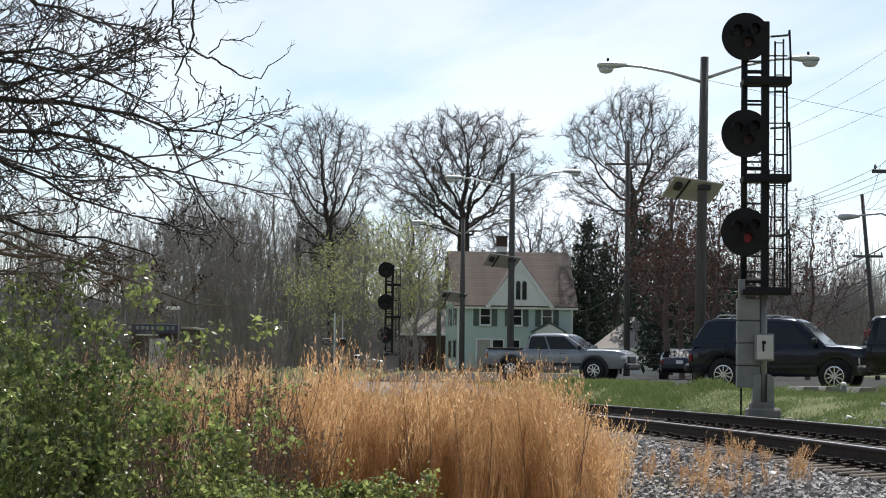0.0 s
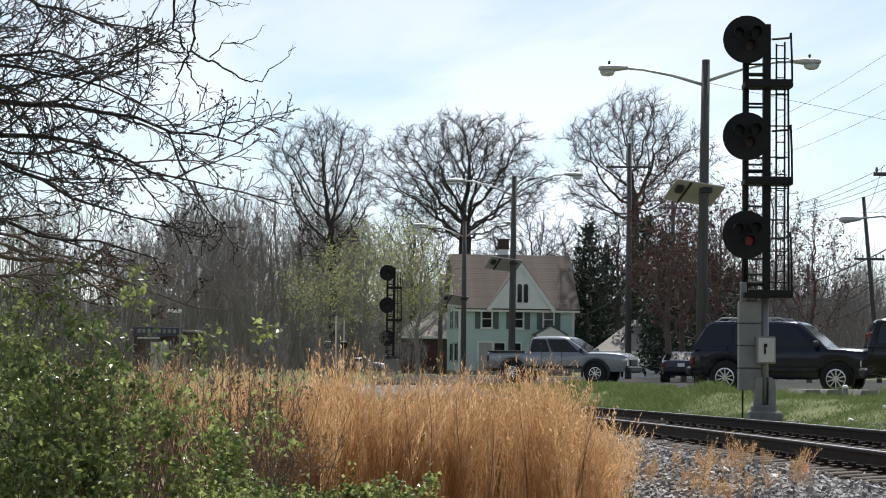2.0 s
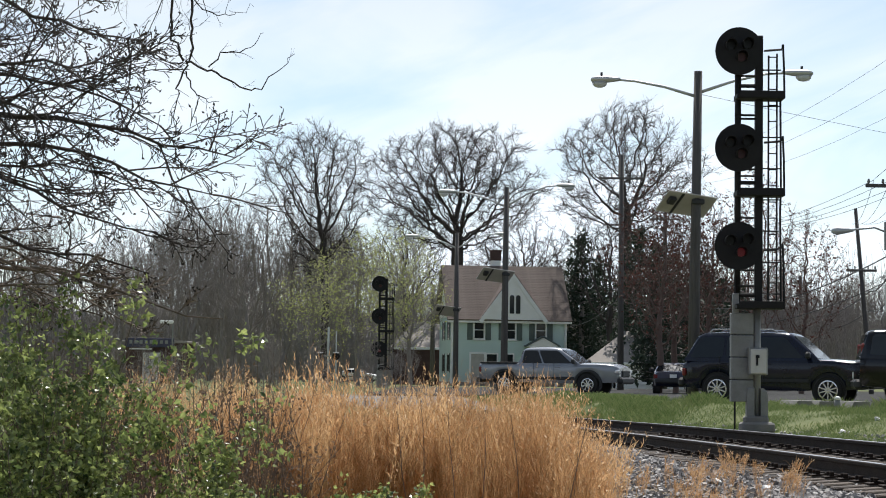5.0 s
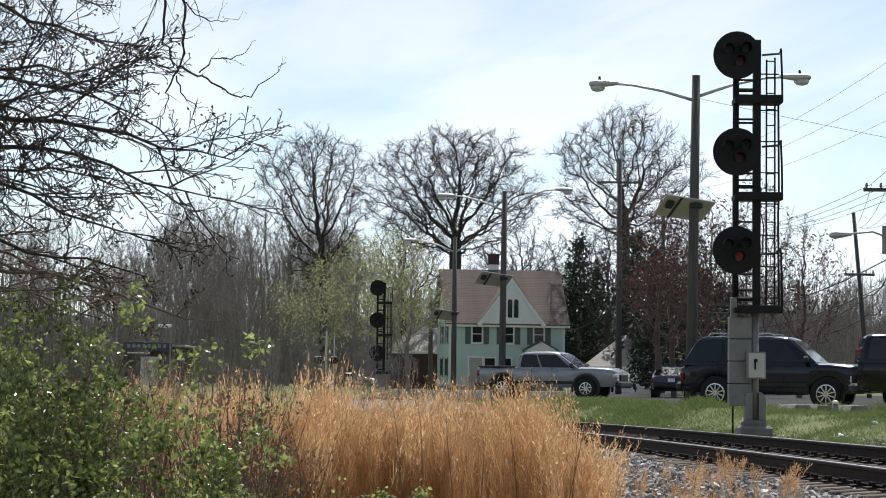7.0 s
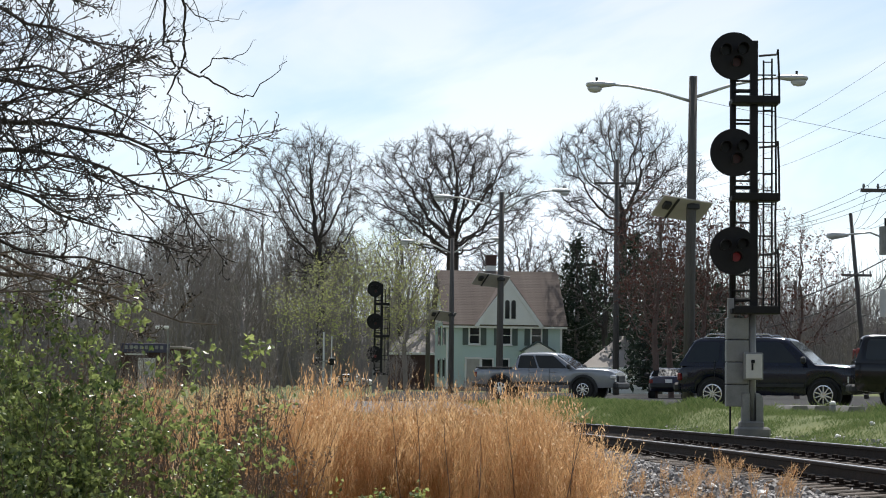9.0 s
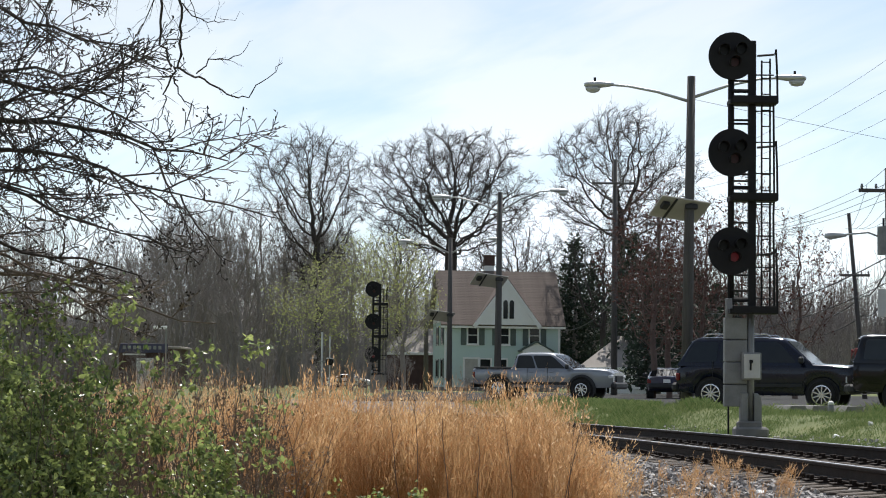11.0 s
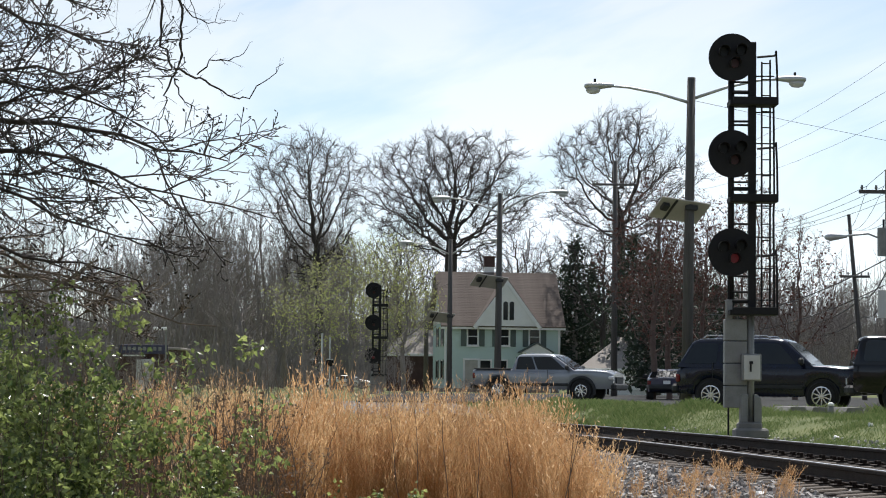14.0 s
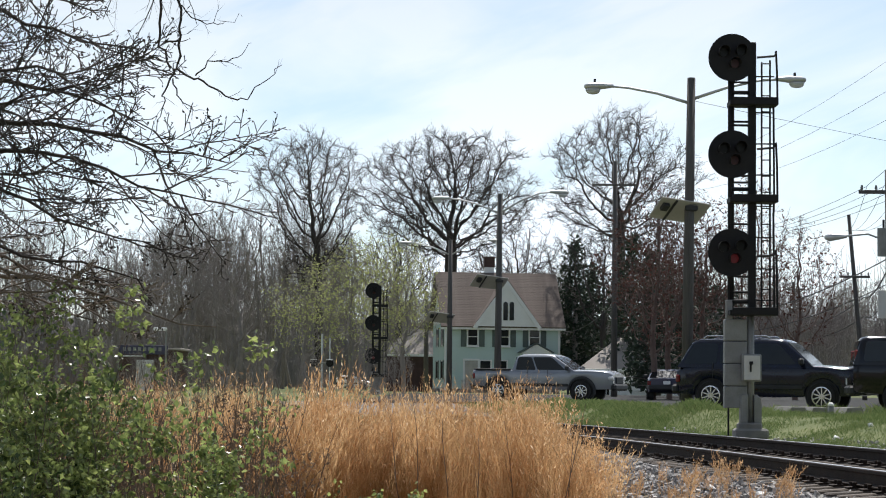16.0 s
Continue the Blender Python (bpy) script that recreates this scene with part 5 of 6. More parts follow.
    d = unit(unit(d0) + rng.normal(0, 0.42, A.shape) + (0, 0, 0.16))
    L = twig * rng.uniform(0.45, 1.45, (len(A), 1))
    B = A + d * L * 0.5
    C = B + unit(d + rng.normal(0, 0.28, A.shape) + (0, 0, 0.10)) * L * 0.5
    prisms(fine, A, B, least * 0.75, least * 0.6)
    prisms(fine, B, C, least * 0.6, least * 0.35)
    for Q in (A + (B - A) * 0.6, B, B + (C - B) * 0.55):
        prisms(fine, Q, Q + unit(d + rng.normal(0, 0.5, A.shape)) * L * rng.uniform(0.25, 0.6, (len(A), 1)), least * 0.55, least * 0.3)
    tips = [(Vector(c), Vector(q)) for c, q in zip(C[::dense], d[::dense])]
    t = thing(name, at, label, "tree", group)
    part("trunk", coarse, bark, t, "", True, False)
    tagged(part("crown", fine, bark, t, "many fine bare twigs", False, False), kind="stuff")
    if leaves:
        mat, size, share, per, spread, lab = leaves
        s = Solid()
        add_leaves(s, [c for c in tips if rnd.random() < share * (1 + 1.3 * noise.noise(c[0] * 0.45))], rnd, size, per, spread)
        tagged(part("foliage", s, mat, t, lab, False, False), kind="stuff")
    return t


G = LOT - 0.1
TALL = ((0, 0.25), (0.25, 0.6), (0.5, 0.8), (0.75, 1.0), (0.9, 0.7), (1, 0.25))
DOME = ((0, 0.45), (0.2, 0.8), (0.45, 1.0), (0.7, 0.92), (0.88, 0.62), (1, 0.25))
OVAL = ((0, 0.3), (0.3, 0.85), (0.55, 1.0), (0.8, 0.75), (1, 0.25))
VASE = ((0, 0.2), (0.35, 0.6), (0.7, 1.0), (0.9, 0.75), (1, 0.35))
crown_tree("bare_tree", (-9.6, 165, G), 20.7, "tall slender bare tree with upswept limbs", 11, 7.0, TALL, 9.6, "bark", 0.36, -0.045, count=900, least=0.017, twig=0.75, dense=3, leader=0.22, upward=0.16)
crown_tree("bare_tree", (0.6, 182, G), 22.9, "broad bare tree behind the green house", 5, 11.6, DOME, 15.8, "bark", 0.55, 0.0, count=1700, least=0.018, twig=0.8, dense=3, upward=0.10)
crown_tree("bare_tree", (14.4, 168, G), 23.3, "tall bare tree beyond the utility pole", 27, 11.5, DOME, 12.6, "bark", 0.42, 0.0, count=1100, least=0.017, twig=0.75, dense=3, leader=0.12, upward=0.14)
crown_tree("bare_tree", (6.6, 190, G), 16.0, "bare tree behind the house roof", 31, 7.5, OVAL, 10.0, "bark", 0.3, 0.01, count=900, least=0.015)
crown_tree("bare_tree", (-4.2, 196, G), 17.0, "bare tree among the thicket", 37, 7.0, OVAL, 9.5, "bark", 0.3, 0.0, count=900, least=0.015)
crown_tree("bare_tree", (17.5, 178, G), 15.0, "bare tree beyond the parking lot", 39, 6.0, OVAL, 9.0, "bark", 0.28, 0.0, count=800, least=0.014)
for i, (x, y, h, w) in enumerate(((12.3, 160, 13.5, 6.5), (11.4, 182, 15.0, 8.0), (20.5, 176, 13.5, 8.0))):
    crown_tree("bare_tree", (x, y, G), h, "bare tree beyond the white garage", 44 + i, 4.5, OVAL, w, "bark", 0.24, 0.0, count=700, least=0.014)
crown_tree("bare_tree", (-14.5, 150, G), 11.5, "dark bare tree with low spreading limbs", 41, 3.5, OVAL, 7.5, "bark_hazed", 0.2, 0.02, count=600)
RED = "small dark red buds and leaves"
for i, (x, y, h, w) in enumerate(((9.7, 96, 10.2, 5.2), (12.2, 98, 9.8, 5.0), (11.0, 101, 8.6, 5.0))):
    crown_tree("maple_tree", (x, y, G), h, "maple tree in dark red spring bud", 50 + i, 2.0, OVAL, w, "bark_red", 0.15, leaves=("leaf_red", 0.16, 0.8, 3, 0.13, RED), count=800, least=0.008, step=0.26, twig=0.4, lumps=0.5, dense=2)
crown_tree("maple_tree", (17.6, 104, G), 9.3, "maple tree with clusters of dark red leaves", 61, 2.0, OVAL, 5.0, "bark_red", 0.15, leaves=("leaf_red", 0.16, 0.5, 3, 0.12, RED), count=700, least=0.008, step=0.26, twig=0.4, lumps=0.5, dense=2)
crown_tree("maple_tree", (14.6, 100, G), 11.0, "maple tree with clusters of dark red leaves", 63, 2.5, OVAL, 4.2, "bark_red", 0.15, leaves=("leaf_red", 0.16, 0.6, 3, 0.12, RED), count=700, least=0.008, step=0.26, twig=0.4, lumps=0.5, dense=2)
for i, (x, y, h, w) in enumerate(((-6.0, 138, 10.2, 6.5), (-2.6, 142, 10.4, 6), (-8.8, 134, 7.6, 5.5), (-4.2, 147, 11.6, 6))):
    crown_tree("budding_tree", (x, y, G), h, "small tree in pale yellow-green bud", 70 + i, 2.4, OVAL, w, "bark_hazed", 0.17, leaves=("leaf_bud", 0.15, 0.85, 7, 0.24, "pale yellow-green buds"), count=600, least=0.010, step=0.32, lumps=0.5, dense=2)
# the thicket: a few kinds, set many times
kinds = [crown_tree("bare_tree", (-21.0 + 3 * i, 172 + 4 * i, G), 15.5 + i * 0.6, "grey-brown bare tree in a dense thicket", 90 + i, 3.2, VASE, 6.8, "bark_hazed", 0.17, stems=1 + i % 3, count=850, group="thicket trees", least=0.014, upward=0.22, twig=0.8) for i in range(4)]
rnd = random.Random(17)
for i in range(38):
    x = rnd.uniform(-42, -7)
    y = 176 + rnd.uniform(0, 55)
    s = rnd.uniform(0.62, 0.98) * (1.0 + (y - 178) * 0.002)
    copy_thing(kinds[i % 4], pose(x, y, G, 0, 0, rnd.uniform(0, 360)) @ Matrix.Scale(s, 4))
for i in range(34):
    x = rnd.uniform(-6, 56)
    y = rnd.uniform(195, 250)
    copy_thing(kinds[i % 4], pose(x, y, G, 0, 0, rnd.uniform(0, 360)) @ Matrix.Scale(rnd.uniform(0.45, 0.8), 4))
for i in range(30):
    x = -19 + 18.0 * (i + rnd.uniform(0.1, 0.9)) / 30
    y = rnd.uniform(58, 84)
    copy_thing(kinds[i % 4], pose(x, y, ground_z(x, y) - 0.1, 0, 0, rnd.uniform(0, 360)) @ Matrix.Scale(rnd.uniform(0.10, 0.15), 4))
for i in range(9):
    x = -5.2 + 7.4 * (i + rnd.uniform(0.1, 0.9)) / 9
    y = rnd.uniform(62, 72)
    copy_thing(kinds[i % 4], pose(x, y, ground_z(x, y) - 0.1, 0, 0, rnd.uniform(0, 360)) @ Matrix.Scale(rnd.uniform(0.055, 0.085), 4))
for i in range(14):
    x = rnd.uniform(-36, -3.5)
    y = rnd.uniform(145, 172)
    copy_thing(kinds[i % 4], pose(x, y, G, 0, 0, rnd.uniform(0, 360)) @ Matrix.Scale(rnd.uniform(0.25, 0.60), 4))
for i in range(30):
    x = 14.5 + 21 * rnd.random() ** 1.2
    y = rnd.uniform(118, 175)
    copy_thing(kinds[i % 4], pose(x, y, G, 0, 0, rnd.uniform(0, 360)) @ Matrix.Scale(rnd.uniform(0.26, 0.50), 4))


for i in range(8):
    copy_thing(kinds[i % 4], pose(17 + 1.9 * i, 122 + 4 * ((i * 5) % 8), G, 0, 0, 47 * i) @ Matrix.Scale(0.42 + 0.03 * (i % 4), 4))


def cedar(at, h, seed, label="dark evergreen cedar with dense ragged foliage", broad=0.26):
    rnd = random.Random(seed)
    t = thing("evergreen_tree", at, label, "tree", "evergreens")
    tr = Solid().tube([(0, 0, -0.2), (0.05, 0, h * 0.5), (0, 0, h)], [h * 0.022, h * 0.013, 0.02], 8, False)
    s = Solid()
    k = int(h * 9)
    for i in range(k):
        f = 0.08 + 0.92 * i / k
        z = h * f
        a = i * 2.4 + rnd.uniform(-0.4, 0.4)
        L = h * broad * (1 - f) ** 0.7 * rnd.uniform(0.55, 1.2) + 0.15
        d = Vector((math.cos(a), math.sin(a), rnd.uniform(-0.05, 0.45))).normalized()
        tr.tube([(0, 0, z), Vector((0, 0, z)) + d * L], [0.03, 0.008], 4, False)
        spots = [(Vector((0, 0, z)) + d * L * q, d) for q in np.linspace(0.25, 1, max(3, int(L * 4)))]
        add_leaves(s, spots, rnd, 0.34, 6, 0.15, droop=0.1)
    part("trunk", tr, "bark_hazed", t, "", False, False)
    tagged(part("foliage", s, "needle", t, "dark green needles", False, False), kind="stuff")


cedar((10.6, 167, G), 12.4, 1, "dark spruce with open layered limbs behind the house", 0.32)
cedar((12.4, 172, G), 10.5, 2, "dark spruce with open layered limbs behind the house", 0.32)
cedar((11.6, 116, G), 8.2, 5, "dark ragged evergreen behind the parked cars")
cedar((14.6, 121, G), 7.4, 6, "dark ragged evergreen behind the parked cars")
cedar((13.2, 113, G), 6.4, 9, "dark ragged evergreen behind the parked cars")
cedar((16.2, 117, G), 6.0, 10, "dark ragged evergreen behind the parked cars")
cedar((13.6, 150, G), 11.5, 11, "tall dark evergreen beyond the garage")
cedar((16.8, 156, G), 10.0, 12, "tall dark evergreen beyond the garage")
cedar((17.4, 133, G), 7.0, 7, "dark ragged evergreen behind the parked cars")
cedar((12.6, 126, G), 6.4, 3, "dark evergreen by the white garage")
cedar((15.4, 124, G), 5.6, 4, "low dark evergreen by the white garage")

# far woods that close the view, and unseen woods added behind the camera
def woods(name, r0, r1, a0, a1, count, h0, h1, ridge, label):
    rnd = random.Random(int(r0))
    s = Solid()
    for _ in range(count):
        a, q = radians(rnd.uniform(a0, a1)), rnd.uniform(r0, r1)
        x, y = math.sin(a) * q, math.cos(a) * q
        h = rnd.uniform(h0, h1)
        w = 0.00022 * q
        lx, ly = rnd.gauss(0, 0.06) * h, rnd.gauss(0, 0.06) * h
        s.tube([(x, y, 0.5), (x + lx * 0.4, y + ly * 0.4, h * 0.55), (x + lx, y + ly, h)], [w * 1.6, w, w * 0.3], 3, False)
        for k in range(5):
            f = rnd.uniform(0.3, 0.85)
            b = Vector((x + lx * f, y + ly * f, 0.5 + (h - 0.5) * f))
            s.tube([b, b + Vector((rnd.gauss(0, 0.14), rnd.gauss(0, 0.14), rnd.uniform(0.08, 0.3))) * h], [w * 0.7, w * 0.25], 3, False)
    n = int(abs(a1 - a0) * 2.5)
    q = r1
    rows = [[], [], []]
    for i in range(n + 1):
        a = radians(a0 + (a1 - a0) * i / n)
        hh = ridge * (1 + 0.28 * noise.noise(Vector((i * 0.11, q, 0))) + 0.12 * rnd.uniform(-1, 1))
        for k, (dq, f) in enumerate(((0, 0.0), (3, 0.65), (9, 1.0))):
            rows[k].append((math.sin(a) * (q + dq), math.cos(a) * (q + dq), 0.3 + hh * f))
    s.add(rows[0] + rows[1] + rows[2], [(k * (n + 1) + i, k * (n + 1) + i + 1, (k + 1) * (n + 1) + i + 1, (k + 1) * (n + 1) + i) for k in (0, 1) for i in range(n)])
    tagged(part(name, s, "hazed_wood", fix=False), label, "woods", kind="stuff")


woods("far_woods", 255, 330, -22, 24, 2600, 8.0, 19.0, 12.0, "distant bare woods along the horizon, haze put into their colour")
# Added out of view: cuts the fill and the sky mirrored in dark paint.
woods("near_side_woods", 26, 40, 55, 305, 900, 8.0, 16.0, 13.0, "unseen bare woods added behind the camera to block sky light")


# near tree whose limbs hang into the view
def crooked(pts, rnd, kink, sub=4):
    """A rounded line through pts with small kinks."""
    out = []
    n = len(pts)
    for i in range(n - 1):
        p0, p1, p2, p3 = pts[max(i - 1, 0)], pts[i], pts[i + 1], pts[min(i + 2, n - 1)]
        for k in range(sub):
            t = k / sub
            q = 0.5 * ((2 * p1) + (p2 - p0) * t + (2 * p0 - 5 * p1 + 4 * p2 - p3) * t * t + (3 * p1 - p0 - 3 * p2 + p3) * t ** 3)
            out.append(q + (Vector((rnd.gauss(0, kink), rnd.gauss(0, kink), rnd.gauss(0, kink))) if k else Vector()))
    return out + [pts[-1]]


def near_tree():
    base = Vector((-5.6, 15.5, 0.0))
    t = thing("overhanging_tree", base, "bare tree with long twiggy limbs and small buds", "tree")
    tr = Solid().tube([(0, 0, -0.2), (0.1, 0, 2.0), (0.0, 0.1, 5.0), (0.2, 0, 8.0)], [0.30, 0.24, 0.19, 0.10], 12, False)
    part("trunk", tr, "bark", t, "thick grey-brown trunk", True, False)
    limbs = []
    #        root (height, out), tip (x, z), sag, radius, side shoots, twig length
    rows = [((4.3, 0.05), (-1.46, 3.14), 0.22, 0.050, 40, 0.62), ((5.6, 0.05), (-1.50, 4.42), -0.05, 0.040, 20, 0.34), ((5.0, 0.05), (-2.35, 4.28), 0.05, 0.040, 26, 0.45),
            ((4.05, 0.05), (-1.60, 2.86), 0.12, 0.042, 40, 0.58), ((3.6, 0.05), (-1.95, 2.52), -0.05, 0.036, 34, 0.52), ((3.3, 0.05), (-2.05, 2.25), 0.02, 0.036, 30, 0.50),
            ((3.0, 0.05), (-2.1, 2.00), -0.06, 0.032, 26, 0.48), ((5.2, 0.05), (-2.1, 3.88), 0.10, 0.040, 36, 0.55), ((4.7, 0.05), (-2.15, 3.55), 0.15, 0.036, 36, 0.52),
            ((4.5, 0.05), (-2.0, 3.35), 0.05, 0.034, 34, 0.52), ((5.4, 0.05), (-2.4, 4.1), 0.0, 0.036, 34, 0.50), ((3.9, 0.05), (-2.35, 2.95), 0.10, 0.034, 34, 0.50),
            ((4.2, 0.05), (-2.5, 3.15), -0.10, 0.034, 30, 0.50), ((2.7, 0.05), (-2.25, 2.30), -0.06, 0.030, 30, 0.42),
            ((2.8, 0.05), (-2.45, 2.12), 0.04, 0.028, 30, 0.40), ((2.6, 0.05), (-2.35, 1.98), -0.04, 0.026, 28, 0.40), ((2.6, 0.05), (-1.50, 2.02), -0.06, 0.034, 12, 0.30)]
    for k, ((rz, ro), (tx, tz), sag, r, shoots, tl) in enumerate(rows):
        rnd = random.Random(200 + k)
        tw = Twigs(rnd)
        buds = Solid()
        tw.least = 0.0034
        root = Vector((ro, 0, rz))
        tip = Vector((tx - base.x, -1.5 + 0.25 * math.sin(3.0 * k), tz))
        n = 16
        pts, rad = [], []
        for i in range(n + 1):
            f = i / n
            p = root.lerp(tip, f) - Vector((0, 0, sag * math.sin(math.pi * f)))
            p += Vector((0, 0.06 * math.sin(f * 9 + k), 0.05 * math.sin(f * 11 + 2 * k) + rnd.gauss(0, 0.018)))
            pts.append(p)
            rad.append(0.80 * r * (1 - f) + 0.0042)
        tw.coarse.tube(pts, rad, 7, False)
        spec = [(10, 4, 0.11, 0.0, 8, 22, 55, 0.34, 0.10), (5, 3, 0.13, 0.01, 3, 22, 50, 0.50, 0.1), (3, 3, 0.13, 0.02, 0, 0, 0, 0, 0)]
        shoots = int(shoots * (0.54 if rz > 3.4 else 0.40))
        for j in range(shoots):
            f = 0.25 + 0.75 * (j + rnd.random()) / shoots
            i = min(int(f * n), n - 1)
            d = (pts[i + 1] - pts[i]).normalized()
            q = pts[i].lerp(pts[i + 1], f * n - i)
            dd = splay(d, radians(rnd.uniform(20, 75)), rnd.uniform(0, 6.28))
            dd = Vector((abs(dd.x) * 0.9 + 0.1, dd.y * 0.7, dd.z * 0.85)).normalized()
            grow(tw, q, dd, tl * rnd.uniform(0.8, 2.6) * (1.35 - 0.95 * f), max(0.0072, rad[i] * 0.5), 0, spec)
        add_leaves(buds, [c for c in tw.tips if rnd.random() < 0.9], rnd, 0.028, 1, 0.008, droop=-0.3)
        tw.coarse.add(tw.fine.v, tw.fine.f)
        origin = pts[0]
        tw.coarse.v = [tuple(Vector(v) - origin) for v in tw.coarse.v]
        buds.v = [tuple(Vector(v) - origin) for v in buds.v]
        dead = k == len(rows) - 1
        # Low limbs take the paler twig colour, with sunlight painted in.
        lb = part("limb", tw.coarse, "twig" if rz <= 3.0 else "bark", t, "pale dead limb hanging low, sunlight put into its colour" if dead else "long bare limb with fine twigs", False, False)
        lb.location = origin
        tagged(part("bud_scatter", buds, "bark", lb, "small brown buds", False, False), kind="stuff")
        limbs.append((lb, origin))
    # the hanging branch with crossed stems
    rnd = random.Random(321)
    tw = Twigs(rnd)
    top = Vector((-1.945 - base.x, -1.4, 4.57))
    knot = Vector((-1.825 - base.x, -1.4, 3.72))
    o = top
    stems = (((0.0, 0), (0.03, -0.30), (0.02, -0.60), (0.10, -0.84)), ((0.05, 0), (0.13, -0.36), (0.16, -0.62), (0.14, -0.84)))
    for st in stems:
        ps = crooked([Vector((a, 0.01, b)) for a, b in st], rnd, 0.010)
        tw.coarse.tube(ps, [0.011 - 0.004 * i / (len(ps) - 1) for i in range(len(ps))], 6, False)
    K = knot - o
    for path, r in ((((0, 0), (0.17, -0.05), (0.33, -0.14), (0.47, -0.18), (0.60, -0.08), (0.74, 0.06)), 0.009), (((0.15, -0.03), (0.28, 0.07), (0.44, 0.10), (0.53, 0.20)), 0.006),
                    (((0, 0), (-0.05, -0.15), (-0.06, -0.26), (-0.12, -0.45)), 0.008), (((0, -0.06), (0.06, -0.20), (0.14, -0.26), (0.22, -0.27)), 0.006),
                    (((-0.02, 0), (-0.12, 0.0), (-0.16, 0.06), (-0.10, 0.10)), 0.006), (((0.04, 0.45), (0.2, 0.33), (0.33, 0.33), (0.46, 0.38)), 0.005),
                    (((0.0, 0), (0.04, 0.15), (0.02, 0.28)), 0.004), (((0, 0), (-0.05, 0.12), (0.04, 0.22), (0.12, 0.28)), 0.003)):
        pts = crooked([K + Vector((a, 0.02 * math.sin(9 * a), b)) for a, b in path], rnd, 0.012)
        tw.coarse.tube(pts, [r * (1 - 0.75 * i / (len(pts) - 1)) for i in range(len(pts))], 5, False)
        for _ in range(5):
            i = rnd.randrange(1, len(pts))
            d = (pts[i] - pts[i - 1]).normalized()
            grow(tw, pts[i], splay(d, radians(rnd.uniform(20, 70)), rnd.uniform(0, 6.28)), rnd.uniform(0.05, 0.16), 0.0025, 0, [(3, 3, 0.15, 0, 2, 20, 50, 0.6, 0.3), (2, 3, 0.15, 0, 0, 0, 0, 0, 0)])
    for _ in range(14):
        d = Vector((rnd.uniform(-0.4, 1), rnd.uniform(-0.5, 0.5), rnd.uniform(-0.45, 0.5))).normalized()
        grow(tw, Vector((rnd.uniform(-0.1, 0.15), 0, 0.0)), d, rnd.uniform(0.35, 0.75), 0.007, 0, [(5, 4, 0.13, 0.0, 5, 18, 50, 0.5, 0.12), (4, 3, 0.15, 0.01, 3, 18, 50, 0.6, 0.1), (3, 3, 0.16, 0.02, 0, 0, 0, 0, 0)])
    tw.coarse.add(tw.fine.v, tw.fine.f)
    hb = part("hanging_branch", tw.coarse, "bark", t, "dark branch hanging down with crossed stems", False, False)
    hb.location = o
    return t, limbs, (hb, o)


near, limbs, hanging = near_tree()


